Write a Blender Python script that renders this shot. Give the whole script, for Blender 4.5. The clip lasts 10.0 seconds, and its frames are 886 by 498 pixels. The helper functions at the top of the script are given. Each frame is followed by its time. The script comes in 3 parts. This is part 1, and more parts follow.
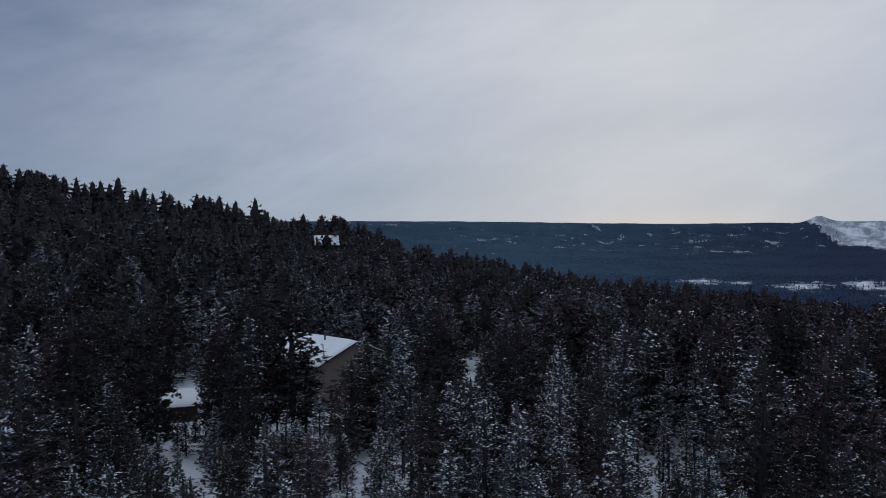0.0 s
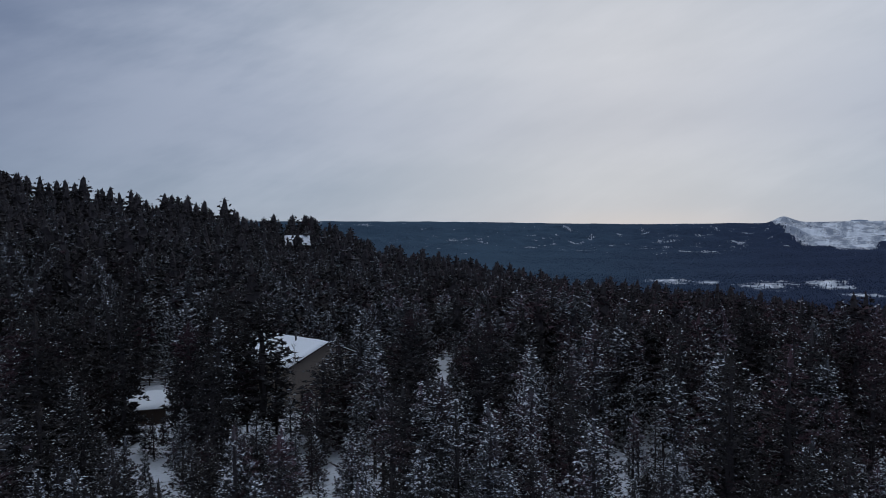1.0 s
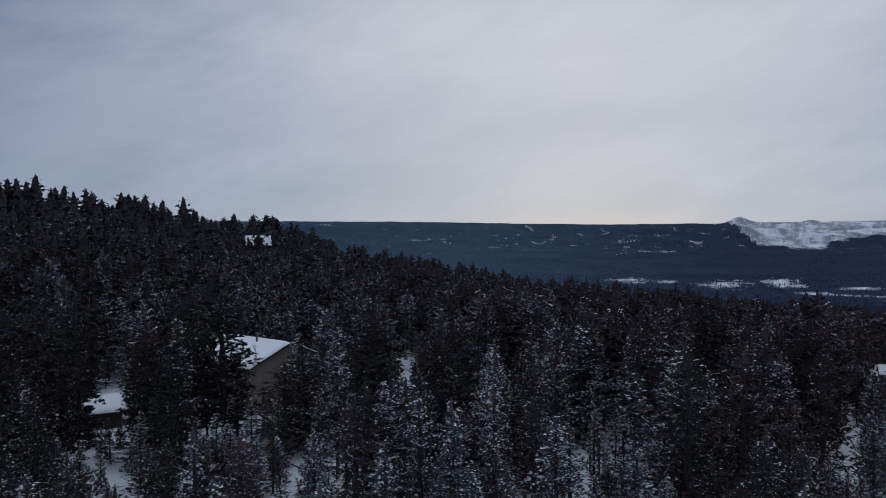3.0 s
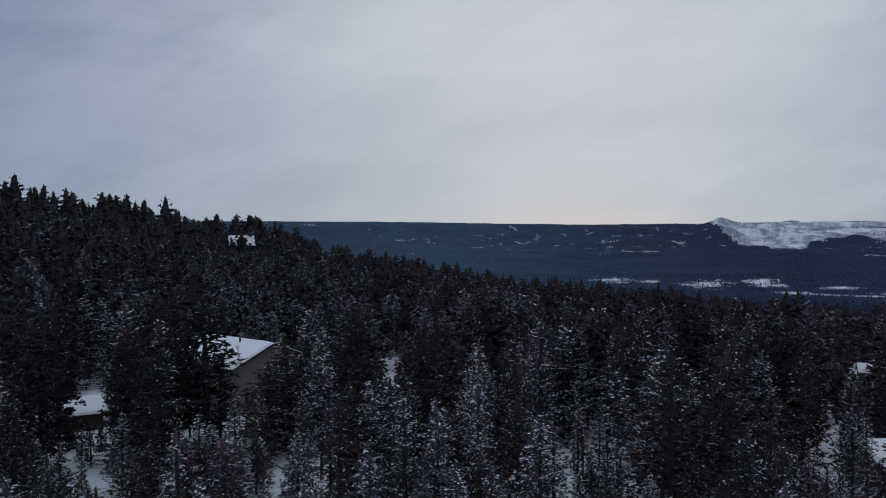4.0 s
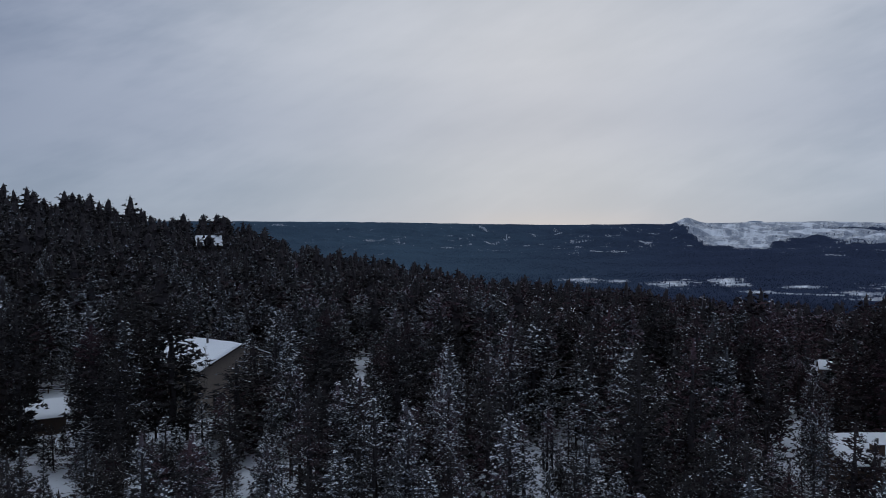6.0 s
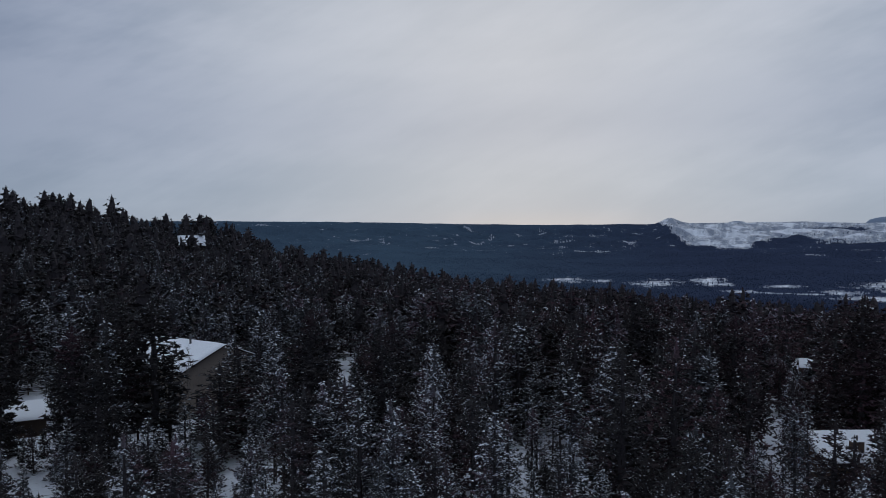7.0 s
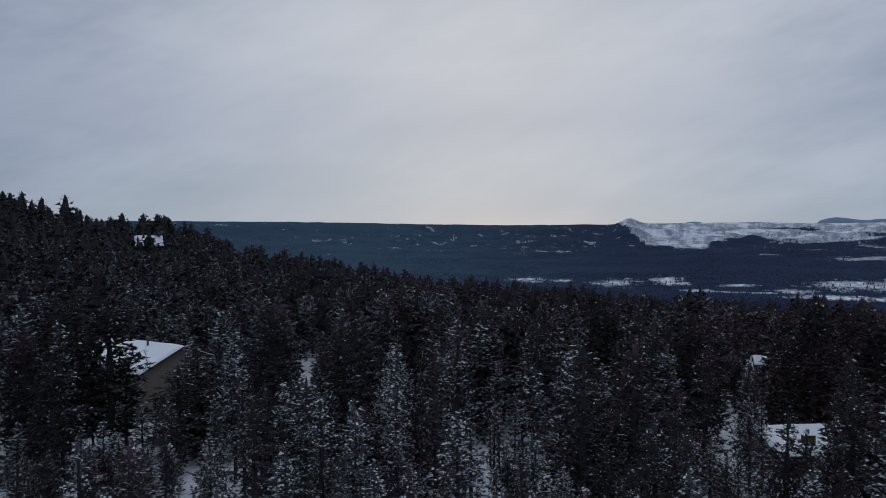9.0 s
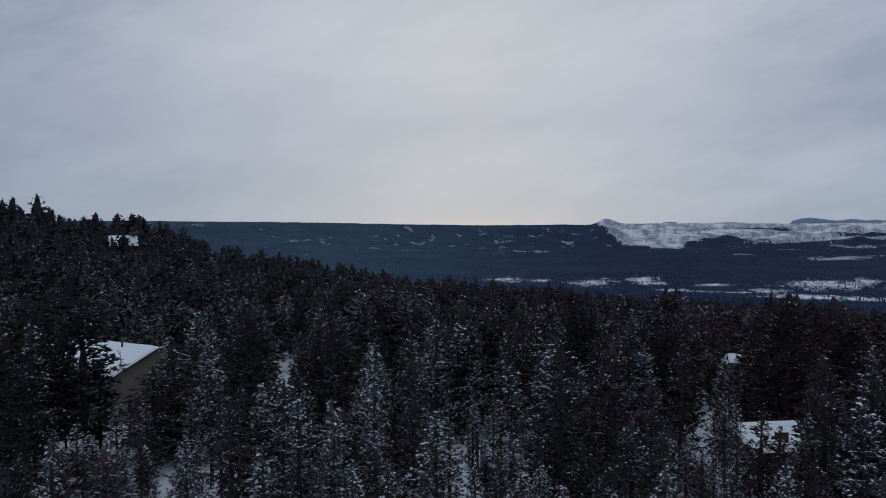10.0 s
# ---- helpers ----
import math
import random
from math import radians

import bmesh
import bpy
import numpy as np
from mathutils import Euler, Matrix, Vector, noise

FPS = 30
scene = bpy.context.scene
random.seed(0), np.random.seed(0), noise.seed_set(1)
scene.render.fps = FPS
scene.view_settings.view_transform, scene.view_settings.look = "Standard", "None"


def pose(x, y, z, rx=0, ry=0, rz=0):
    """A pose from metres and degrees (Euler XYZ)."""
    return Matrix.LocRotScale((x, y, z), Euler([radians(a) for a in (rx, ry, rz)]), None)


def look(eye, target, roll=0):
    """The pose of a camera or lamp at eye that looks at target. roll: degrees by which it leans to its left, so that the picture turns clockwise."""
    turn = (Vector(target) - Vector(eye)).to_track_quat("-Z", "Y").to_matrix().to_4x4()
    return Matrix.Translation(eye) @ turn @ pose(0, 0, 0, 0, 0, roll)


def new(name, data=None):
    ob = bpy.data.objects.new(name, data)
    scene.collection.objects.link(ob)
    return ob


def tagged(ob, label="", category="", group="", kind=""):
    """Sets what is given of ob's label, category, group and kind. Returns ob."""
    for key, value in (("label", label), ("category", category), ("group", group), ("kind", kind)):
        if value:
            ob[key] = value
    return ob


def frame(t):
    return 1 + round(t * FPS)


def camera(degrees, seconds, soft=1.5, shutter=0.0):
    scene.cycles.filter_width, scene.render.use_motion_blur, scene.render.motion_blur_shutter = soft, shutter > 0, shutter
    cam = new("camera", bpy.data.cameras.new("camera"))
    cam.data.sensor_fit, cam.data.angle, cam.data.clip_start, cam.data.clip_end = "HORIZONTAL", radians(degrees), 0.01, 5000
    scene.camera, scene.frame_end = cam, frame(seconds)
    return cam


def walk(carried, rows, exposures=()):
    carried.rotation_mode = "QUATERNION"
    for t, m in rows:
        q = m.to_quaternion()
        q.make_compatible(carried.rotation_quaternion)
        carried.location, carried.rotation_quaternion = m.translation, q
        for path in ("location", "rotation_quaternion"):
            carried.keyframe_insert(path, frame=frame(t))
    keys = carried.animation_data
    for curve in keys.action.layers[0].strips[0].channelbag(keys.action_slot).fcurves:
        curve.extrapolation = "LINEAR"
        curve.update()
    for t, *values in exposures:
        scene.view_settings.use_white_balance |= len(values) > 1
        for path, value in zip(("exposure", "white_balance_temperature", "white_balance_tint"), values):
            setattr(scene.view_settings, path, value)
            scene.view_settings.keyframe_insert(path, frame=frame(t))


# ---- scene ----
cam = camera(63.65, 10.0, soft=0.7)
EYE = 21.5
YAWS = [
    (0.0, 0.0), (0.5, 0.991), (1.0, 2.267), (1.5, 3.094), (2.0, 3.848), (2.5, 4.567),
    (4.0, 6.503), (4.5, 7.097), (5.0, 7.684), (5.5, 8.283), (7.0, 10.14), (7.5, 10.728),
    (8.0, 11.455), (8.5, 12.284), (9.0, 13.144), (9.5, 14.013), (10.0, 14.878),
]
walk(cam, [(t, pose(-0.005 * t, -0.009 * t, EYE - 0.028 * t, 90 - 1.08, 0.29, -yaw)) for t, yaw in YAWS],
     exposures=[(0.0, 0.02), (10.0, -0.07)])

# ---- world and sun: a thin overcast, low sun behind the cloud ----
SUN_AZ, SUN_EL = 17.0, 16.0


def heading(az, el=0.0):
    a, e = radians(az), radians(el)
    return Vector((math.sin(a) * math.cos(e), math.cos(a) * math.cos(e), math.sin(e)))


class Nodes:
    """A small writer of node trees."""

    def __init__(self, tree):
        self.tree = tree
        tree.nodes.clear()

    def add(self, kind, **values):
        node = self.tree.nodes.new(kind)
        if "operation" in values:
            node.operation = values["operation"]
        if "use_clamp" in values:
            node.use_clamp = values["use_clamp"]
        if "data_type" in values:
            node.data_type, node.blend_type = values["data_type"], values["blend_type"]
        if "interpolation_type" in values:
            node.interpolation_type = values["interpolation_type"]
        if "attribute_name" in values:
            node.attribute_name = values["attribute_name"]
        if "sky_type" in values:
            node.sky_type, node.sun_disc = values["sky_type"], values["sun_disc"]
        return node

    def link(self, a, b):
        self.tree.links.new(a, b)

    def feed(self, socket, value):
        if isinstance(value, bpy.types.NodeSocket):
            self.link(value, socket)
        elif value is not None:
            socket.default_value = value

    def math(self, op, a, b=None, clamp=False):
        n = self.add("ShaderNodeMath", operation=op, use_clamp=clamp)
        self.feed(n.inputs[0], a)
        self.feed(n.inputs[1], b)
        return n.outputs[0]

    def noise(self, vector, scale, detail=3.0, rough=0.55):
        n = self.add("ShaderNodeTexNoise")
        self.feed(n.inputs["Vector"], vector)
        n.inputs["Scale"].default_value = scale
        n.inputs["Detail"].default_value = detail
        n.inputs["Roughness"].default_value = rough
        return n.outputs["Fac"]

    def ramp(self, fac, *stops):
        n = self.add("ShaderNodeValToRGB")
        while len(n.color_ramp.elements) < len(stops):
            n.color_ramp.elements.new(0.5)
        for e, (p, c) in zip(n.color_ramp.elements, stops):
            e.position, e.color = p, (*c, 1) if len(c) == 3 else c
        self.feed(n.inputs[0], fac)
        return n.outputs["Color"]

    def step(self, value, lo, hi):
        n = self.add("ShaderNodeMapRange", interpolation_type="SMOOTHSTEP")
        self.feed(n.inputs[0], value)
        n.inputs[1].default_value, n.inputs[2].default_value = lo, hi
        return n.outputs[0]

    def mix(self, fac, a, b, blend="MIX"):
        n = self.add("ShaderNodeMix", data_type="RGBA", blend_type=blend)
        self.feed(n.inputs[0], fac)
        for socket, value in ((n.inputs[6], a), (n.inputs[7], b)):
            self.feed(socket, (*value, 1) if isinstance(value, tuple) and len(value) == 3 else value)
        return n.outputs[2]

    def scaled(self, vector, x, y, z):
        n = self.add("ShaderNodeMapping")
        self.feed(n.inputs[0], vector)
        n.inputs["Scale"].default_value = (x, y, z)
        return n.outputs[0]


def make_world():
    world = bpy.data.worlds.new("overcast_sky")
    scene.world = world
    world.use_nodes = True
    n = Nodes(world.node_tree)
    at = n.add("ShaderNodeTexCoord").outputs["Generated"]
    sky = n.add("ShaderNodeTexSky", sky_type="NISHITA", sun_disc=False)
    sky.sun_elevation, sky.sun_rotation = radians(SUN_EL), radians(SUN_AZ)
    sep = n.add("ShaderNodeSeparateXYZ")
    n.link(at, sep.inputs[0])
    up = sep.outputs[2]
    # cloud sheet: soft streaks that lie flat, brighter round the veiled sun
    dot = n.add("ShaderNodeVectorMath", operation="DOT_PRODUCT")
    n.link(at, dot.inputs[0])
    dot.inputs[1].default_value = heading(SUN_AZ - 1, 20)
    glow = n.step(dot.outputs["Value"], 0.86, 1.0)
    span = n.add("ShaderNodeVectorMath", operation="DOT_PRODUCT")
    n.link(at, span.inputs[0])
    span.inputs[1].default_value = heading(SUN_AZ + 5, 20)
    wide = n.step(span.outputs["Value"], 0.50, 1.0)
    streak = n.noise(n.scaled(at, 1.0, 1.2, 3.2), 1.7, 4.0, 0.5)
    fine = n.noise(n.scaled(at, 1.0, 1.3, 5.0), 5.0, 4.0, 0.5)
    tilt = n.add("ShaderNodeMapping")
    n.link(at, tilt.inputs[0])
    tilt.inputs["Rotation"].default_value = (0.0, radians(24), radians(10))
    bands = n.noise(n.scaled(tilt.outputs[0], 1.0, 1.0, 4.0), 3.4, 5.0, 0.6)
    cloud = n.math("ADD", n.math("MULTIPLY", streak, 0.45), n.math("ADD", n.math("MULTIPLY", fine, 0.15), n.math("MULTIPLY", bands, 0.4)))
    dark = n.mix(wide, (0.122, 0.163, 0.275), (0.295, 0.358, 0.465))
    light = n.mix(wide, (0.178, 0.230, 0.356), (0.468, 0.519, 0.628))
    sheet = n.mix(n.step(cloud, 0.385, 0.615), dark, light)
    sheet = n.mix(n.math("MULTIPLY", glow, 0.62), sheet, (0.575, 0.605, 0.66))
    # a slightly heavier bank of cloud low down
    bank = n.math("MULTIPLY", n.step(up, 0.07, 0.15), n.math("SUBTRACT", 1.0, n.step(up, 0.15, 0.26)))
    sheet = n.mix(n.math("MULTIPLY", bank, 0.35), sheet, (0.30, 0.355, 0.47))
    # paler and slightly warm towards the horizon below the sun
    low = n.math("SUBTRACT", 1.0, n.step(up, 0.0, 0.16))
    sheet = n.mix(n.math("MULTIPLY", low, 0.55), sheet, (0.352, 0.440, 0.545))
    dot2 = n.add("ShaderNodeVectorMath", operation="DOT_PRODUCT")
    n.link(at, dot2.inputs[0])
    dot2.inputs[1].default_value = heading(SUN_AZ + 1, 1.5)
    warm = n.math("MULTIPLY", n.step(dot2.outputs["Value"], 0.985, 1.0), n.math("SUBTRACT", 1.0, n.step(up, 0.014, 0.042)))
    sheet = n.mix(n.math("MULTIPLY", warm, 0.15), sheet, (0.70, 0.64, 0.60))
    clear = n.mix(1.0, sky.outputs[0], (0.08, 0.08, 0.08), "MULTIPLY")
    # the cloud is thinnest, and so brightest, overhead
    high = n.step(up, 0.42, 0.85)
    sheet = n.mix(high, sheet, (0.585, 0.658, 0.775))
    colour = n.mix(0.96, clear, sheet)
    bg = n.add("ShaderNodeBackground")
    n.link(colour, bg.inputs[0])
    bg.inputs[1].default_value = 1.0
    out = n.add("ShaderNodeOutputWorld")
    n.link(bg.outputs[0], out.inputs[0])


make_world()
sun = new("sun", bpy.data.lights.new("sun", "SUN"))
sun.data.energy, sun.data.angle, sun.data.color = 0.5, radians(25), (1.0, 0.95, 0.9)
sun.matrix_world = look(heading(SUN_AZ, SUN_EL) * 100, (0, 0, 0))


# ---- materials ----
def material(name, build, rough=0.95, sheen=0.02):
    m = bpy.data.materials.new(name)
    m.use_nodes = True
    n = Nodes(m.node_tree)
    colour, bump = build(n)
    b = n.add("ShaderNodeBsdfPrincipled")
    n.feed(b.inputs["Base Color"], (*colour, 1) if isinstance(colour, tuple) else colour)
    n.feed(b.inputs["Roughness"], rough)
    b.inputs["Specular IOR Level"].default_value = sheen
    if bump:
        k = n.add("ShaderNodeBump")
        n.feed(k.inputs["Height"], bump[0])
        k.inputs["Strength"].default_value, k.inputs["Distance"].default_value = bump[1:]
        n.link(k.outputs[0], b.inputs["Normal"])
    out = n.add("ShaderNodeOutputMaterial")
    n.link(b.outputs[0], out.inputs[0])
    return m


def snow_surface(n):
    at = n.add("ShaderNodeTexCoord").outputs["Object"]
    big, small = n.noise(at, 0.35, 4), n.noise(at, 5.0, 4)
    c = n.mix(big, (0.78, 0.82, 0.875), (0.84, 0.87, 0.91))
    c = n.mix(n.step(small, 0.62, 0.8), c, (0.68, 0.68, 0.69))
    return c, (n.math("ADD", big, n.math("MULTIPLY", small, 0.3)), 0.5, 0.25)


def needle_surface(dusted, tone):
    def build(n):
        geo = n.add("ShaderNodeNewGeometry")
        at = geo.outputs["Position"]
        east = n.add("ShaderNodeSeparateXYZ")
        n.link(at, east.inputs[0])
        tint = n.math("ADD", n.noise(at, 0.17, 3, 0.6), n.math("MULTIPLY", east.outputs[0], 0.0013))
        deep = n.ramp(tint, (0.36, (0.056, 0.055, 0.057)), (0.5, (0.051, 0.052, 0.055)), (0.62, (0.084, 0.056, 0.068)))
        lit = n.ramp(tint, (0.36, (0.118, 0.120, 0.124)), (0.5, (0.108, 0.115, 0.124)), (0.62, (0.164, 0.114, 0.136)))
        tuft = n.math("ADD", n.math("MULTIPLY", n.noise(n.scaled(at, 1, 1, 2.4), 4.2, 4, 0.72), 0.8), n.math("MULTIPLY", geo.outputs["Random Per Island"], 0.2))
        c = n.mix(n.step(tuft, 0.38, 0.62), deep, lit)
        c = n.mix(1.0, c, (tone, tone, tone) if dusted > 0 else (tone * 1.07, tone * 0.97, tone * 0.95), "MULTIPLY")
        each = n.noise(n.scaled(at, 1, 1, 0.12), 0.30, 1, 0.5)
        c = n.mix(n.math("MULTIPLY", n.step(each, 0.42, 0.56), 0.7), c, (0.036, 0.032, 0.031))
        face = n.add("ShaderNodeSeparateXYZ")
        n.link(geo.outputs["Normal"], face.inputs[0])
        fleck = n.step(n.noise(n.scaled(geo.outputs["Position"], 1, 1, 2.2), 2.6, 2, 0.6), 0.62 - dusted * 0.5, 0.70 - dusted * 0.5)
        fleck = n.math("MULTIPLY", fleck, n.step(face.outputs[2], -0.1, 0.45))
        return n.mix(fleck, c, (0.42, 0.46, 0.54)), None
    return build


def bark_surface(n):
    at = n.add("ShaderNodeTexCoord").outputs["Object"]
    v = n.noise(n.scaled(at, 6, 6, 1.2), 2.0, 4)
    return n.mix(v, (0.016, 0.013, 0.012), (0.048, 0.039, 0.034)), (v, 0.6, 0.03)


def boards_surface(dark, light):
    def build(n):
        at = n.add("ShaderNodeTexCoord").outputs["Object"]
        grain = n.noise(n.scaled(at, 14, 14, 1.0), 1.0, 4)
        stain = n.noise(at, 0.5, 3)
        return n.mix(n.math("ADD", n.math("MULTIPLY", grain, 0.5), n.math("MULTIPLY", stain, 0.5)), dark, light), (grain, 0.4, 0.01)
    return build


def terrain_surface(n):
    """Snow on the ground; far woods, coloured with distance haze, where the cover is closed."""
    at = n.add("ShaderNodeTexCoord").outputs["Object"]
    big, small = n.noise(at, 0.12, 5), n.noise(at, 1.6, 4)
    snow = n.mix(big, (0.66, 0.71, 0.79), (0.80, 0.83, 0.88))
    litter = n.step(small, 0.60, 0.75)
    snow = n.mix(n.math("MULTIPLY", litter, 0.35), snow, (0.22, 0.21, 0.20))
    cover = n.add("ShaderNodeAttribute", attribute_name="cover").outputs["Fac"]
    wisp = n.noise(n.scaled(at, 1, 1, 1), 0.022, 5, 0.7)
    tree = n.noise(at, 0.075, 3, 0.7)
    xyz = n.add("ShaderNodeSeparateXYZ")
    n.link(at, xyz.inputs[0])
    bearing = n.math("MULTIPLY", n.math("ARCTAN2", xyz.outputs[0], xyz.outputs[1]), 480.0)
    far = n.math("SQRT", n.math("ADD", n.math("POWER", xyz.outputs[0], 2.0), n.math("POWER", xyz.outputs[1], 2.0)))
    rows = n.add("ShaderNodeCombineXYZ")
    n.link(bearing, rows.inputs[0])
    n.link(n.math("MULTIPLY", far, 0.02), rows.inputs[1])
    clump = n.noise(rows.outputs[0], 1.0, 4, 0.65)
    edge = n.math("ADD", cover, n.math("MULTIPLY", n.math("SUBTRACT", wisp, 0.5), 0.6))
    edge = n.math("ADD", edge, n.math("MULTIPLY", n.math("SUBTRACT", clump, 0.5), 2.0))
    # the wood colours carry blue aerial haze, paler towards the west
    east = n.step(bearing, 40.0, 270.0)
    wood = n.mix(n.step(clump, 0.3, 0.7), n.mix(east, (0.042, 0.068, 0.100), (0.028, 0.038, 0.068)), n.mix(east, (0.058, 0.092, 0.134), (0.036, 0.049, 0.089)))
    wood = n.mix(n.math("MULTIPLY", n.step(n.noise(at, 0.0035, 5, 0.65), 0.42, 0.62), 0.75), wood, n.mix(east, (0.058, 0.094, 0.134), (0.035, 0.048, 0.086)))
    scrub = n.math("ADD", n.noise(n.scaled(at, 1.0, 1.3, 1.0), 0.08, 6, 0.78), n.math("MULTIPLY", cover, 0.5))
    scrub = n.math("MULTIPLY", n.step(scrub, 0.50, 0.68), n.step(cover, 0.03, 0.1))
    snow = n.mix(n.math("MULTIPLY", scrub, 0.6), snow, (0.10, 0.105, 0.115))
    # soft shading of the fell's knolls, put into the snow colour by noise
    knoll_shade = n.math("MULTIPLY", n.step(n.noise(rows.outputs[0], 0.22, 6, 0.72), 0.39, 0.58), n.step(cover, 0.03, 0.08))
    snow = n.mix(n.math("MULTIPLY", knoll_shade, 0.8), snow, (0.20, 0.235, 0.30))
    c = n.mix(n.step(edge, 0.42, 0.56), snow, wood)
    # hills behind the fell: their distance haze is mixed in as pale blue
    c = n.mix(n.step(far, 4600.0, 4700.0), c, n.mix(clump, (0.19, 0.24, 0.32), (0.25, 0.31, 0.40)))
    return c, (n.math("ADD", big, n.math("MULTIPLY", small, 0.25)), 0.5, 0.6)


SNOW = material("snow", snow_surface, 0.75)
NEEDLES = [material("needles_bare", needle_surface(-0.01, 0.78)), material("needles_dusted", needle_surface(0.15, 1.15)),
           material("needles_frosted", needle_surface(0.17, 1.15)), material("needles_dark", needle_surface(-0.03, 0.55))]
BARK = material("bark", bark_surface)
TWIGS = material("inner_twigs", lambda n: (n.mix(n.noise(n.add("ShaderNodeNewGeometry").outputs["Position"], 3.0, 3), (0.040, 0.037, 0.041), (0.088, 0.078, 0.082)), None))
BIRCH = material("birch_bark", boards_surface((0.10, 0.09, 0.085), (0.30, 0.28, 0.26)))
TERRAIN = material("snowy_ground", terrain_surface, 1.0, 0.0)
SIDING = material("weathered_siding", boards_surface((0.205, 0.172, 0.150), (0.315, 0.268, 0.235)))
DARK_WOOD = material("dark_stained_wood", boards_surface((0.035, 0.026, 0.021), (0.085, 0.064, 0.052)))
BROWN_WOOD = material("brown_cladding", boards_surface((0.075, 0.050, 0.040), (0.14, 0.098, 0.080)))
METAL = material("dark_flue_metal", boards_surface((0.05, 0.05, 0.055), (0.12, 0.12, 0.125)), 0.5, 0.5)


def hazy_needle_surface(n):
    """Conifers across the valley, blue distance haze put into their colour, duller towards the fell."""
    geo = n.add("ShaderNodeNewGeometry")
    xyz = n.add("ShaderNodeSeparateXYZ")
    n.link(geo.outputs["Position"], xyz.inputs[0])
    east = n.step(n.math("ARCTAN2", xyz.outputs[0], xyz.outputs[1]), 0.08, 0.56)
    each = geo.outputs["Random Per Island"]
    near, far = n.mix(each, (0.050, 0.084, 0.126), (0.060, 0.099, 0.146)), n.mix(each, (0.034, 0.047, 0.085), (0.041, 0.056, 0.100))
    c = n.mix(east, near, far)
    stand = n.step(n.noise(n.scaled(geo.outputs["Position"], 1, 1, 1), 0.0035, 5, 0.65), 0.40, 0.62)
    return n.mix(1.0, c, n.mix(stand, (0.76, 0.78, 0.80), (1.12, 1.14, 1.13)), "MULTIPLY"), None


FAR_NEEDLES = material("far_woods", hazy_needle_surface)


def glass_material():
    m = bpy.data.materials.new("window_glass")
    m.use_nodes = True
    b = m.node_tree.nodes["Principled BSDF"]
    b.inputs["Base Color"].default_value = (0.02, 0.024, 0.03, 1)
    b.inputs["Roughness"].default_value = 0.06
    return m


def lamp_material():
    m = bpy.data.materials.new("lamp_glow")
    m.use_nodes = True
    b = m.node_tree.nodes["Principled BSDF"]
    b.inputs["Base Color"].default_value = (1, 0.5, 0.3, 1)
    b.inputs["Emission Color"].default_value = (1, 0.33, 0.16, 1)
    b.inputs["Emission Strength"].default_value = 1.2
    return m


GLASS, GLOW = glass_material(), lamp_material()


# ---- mesh helpers ----
def tri_mesh(name, v, f, mats, index=None, smooth=False):
    v, f = np.asarray(v, np.float32), np.asarray(f, np.int32)
    me = bpy.data.meshes.new(name)
    me.vertices.add(len(v))
    me.vertices.foreach_set("co", v.ravel())
    k = f.shape[1]
    me.loops.add(f.size)
    me.loops.foreach_set("vertex_index", f.ravel())
    me.polygons.add(len(f))
    me.polygons.foreach_set("loop_start", np.arange(0, f.size, k, dtype=np.int32))
    me.polygons.foreach_set("loop_total", np.full(len(f), k, np.int32))
    for m in mats:
        me.materials.append(m)
    if index is not None:
        me.polygons.foreach_set("material_index", np.asarray(index, np.int32))
    me.polygons.foreach_set("use_smooth", np.full(len(f), smooth))
    me.update()
    me.validate()
    return me


def part(name, bm, mat, parent, label="", smooth=False):
    me = bpy.data.meshes.new(name)
    bmesh.ops.recalc_face_normals(bm, faces=bm.faces)
    bm.to_mesh(me)
    bm.free()
    me.materials.append(mat)
    if smooth:
        me.polygons.foreach_set("use_smooth", np.full(len(me.polygons), True))
    ob = new(name, me)
    ob.parent = parent
    return tagged(ob, label)


def box(bm, x0, x1, y0, y1, z0, z1, bevel=0.0):
    v = [bm.verts.new((x, y, z)) for x in (x0, x1) for y in (y0, y1) for z in (z0, z1)]
    faces = [bm.faces.new([v[i] for i in q]) for q in ((0, 1, 3, 2), (4, 6, 7, 5), (0, 4, 5, 1), (2, 3, 7, 6), (0, 2, 6, 4), (1, 5, 7, 3))]
    if bevel:
        bmesh.ops.bevel(bm, geom=list({e for f in faces for e in f.edges}), offset=bevel, segments=2, profile=0.6, affect="EDGES")
    return bm


def boxed(*args, **kw):
    return box(bmesh.new(), *args, **kw)


def prism(bm, outline, axis, a, b):
    """A flat outline of (u, z) pushed along x or y from a to b."""
    place = (lambda u, z, s: (s, u, z)) if axis == "x" else (lambda u, z, s: (u, s, z))
    lo = [bm.verts.new(place(u, z, a)) for u, z in outline]
    hi = [bm.verts.new(place(u, z, b)) for u, z in outline]
    bm.faces.new(lo)
    bm.faces.new(hi[::-1])
    for i in range(len(lo)):
        j = (i + 1) % len(lo)
        bm.faces.new((lo[i], hi[i], hi[j], lo[j]))
    return bm


def tube(bm, p, q, r0, r1, sides=8):
    p, q = Vector(p), Vector(q)
    turn = (q - p).to_track_quat("Z", "Y")
    ring = [[bm.verts.new(c + turn @ Vector((r * math.cos(a), r * math.sin(a), 0))) for a in np.linspace(0, 2 * math.pi, sides, False)] for c, r in ((p, r0), (q, r1))]
    for i in range(sides):
        j = (i + 1) % sides
        bm.faces.new((ring[0][i], ring[0][j], ring[1][j], ring[1][i]))
    bm.faces.new(ring[0][::-1])
    bm.faces.new(ring[1])
    return bm


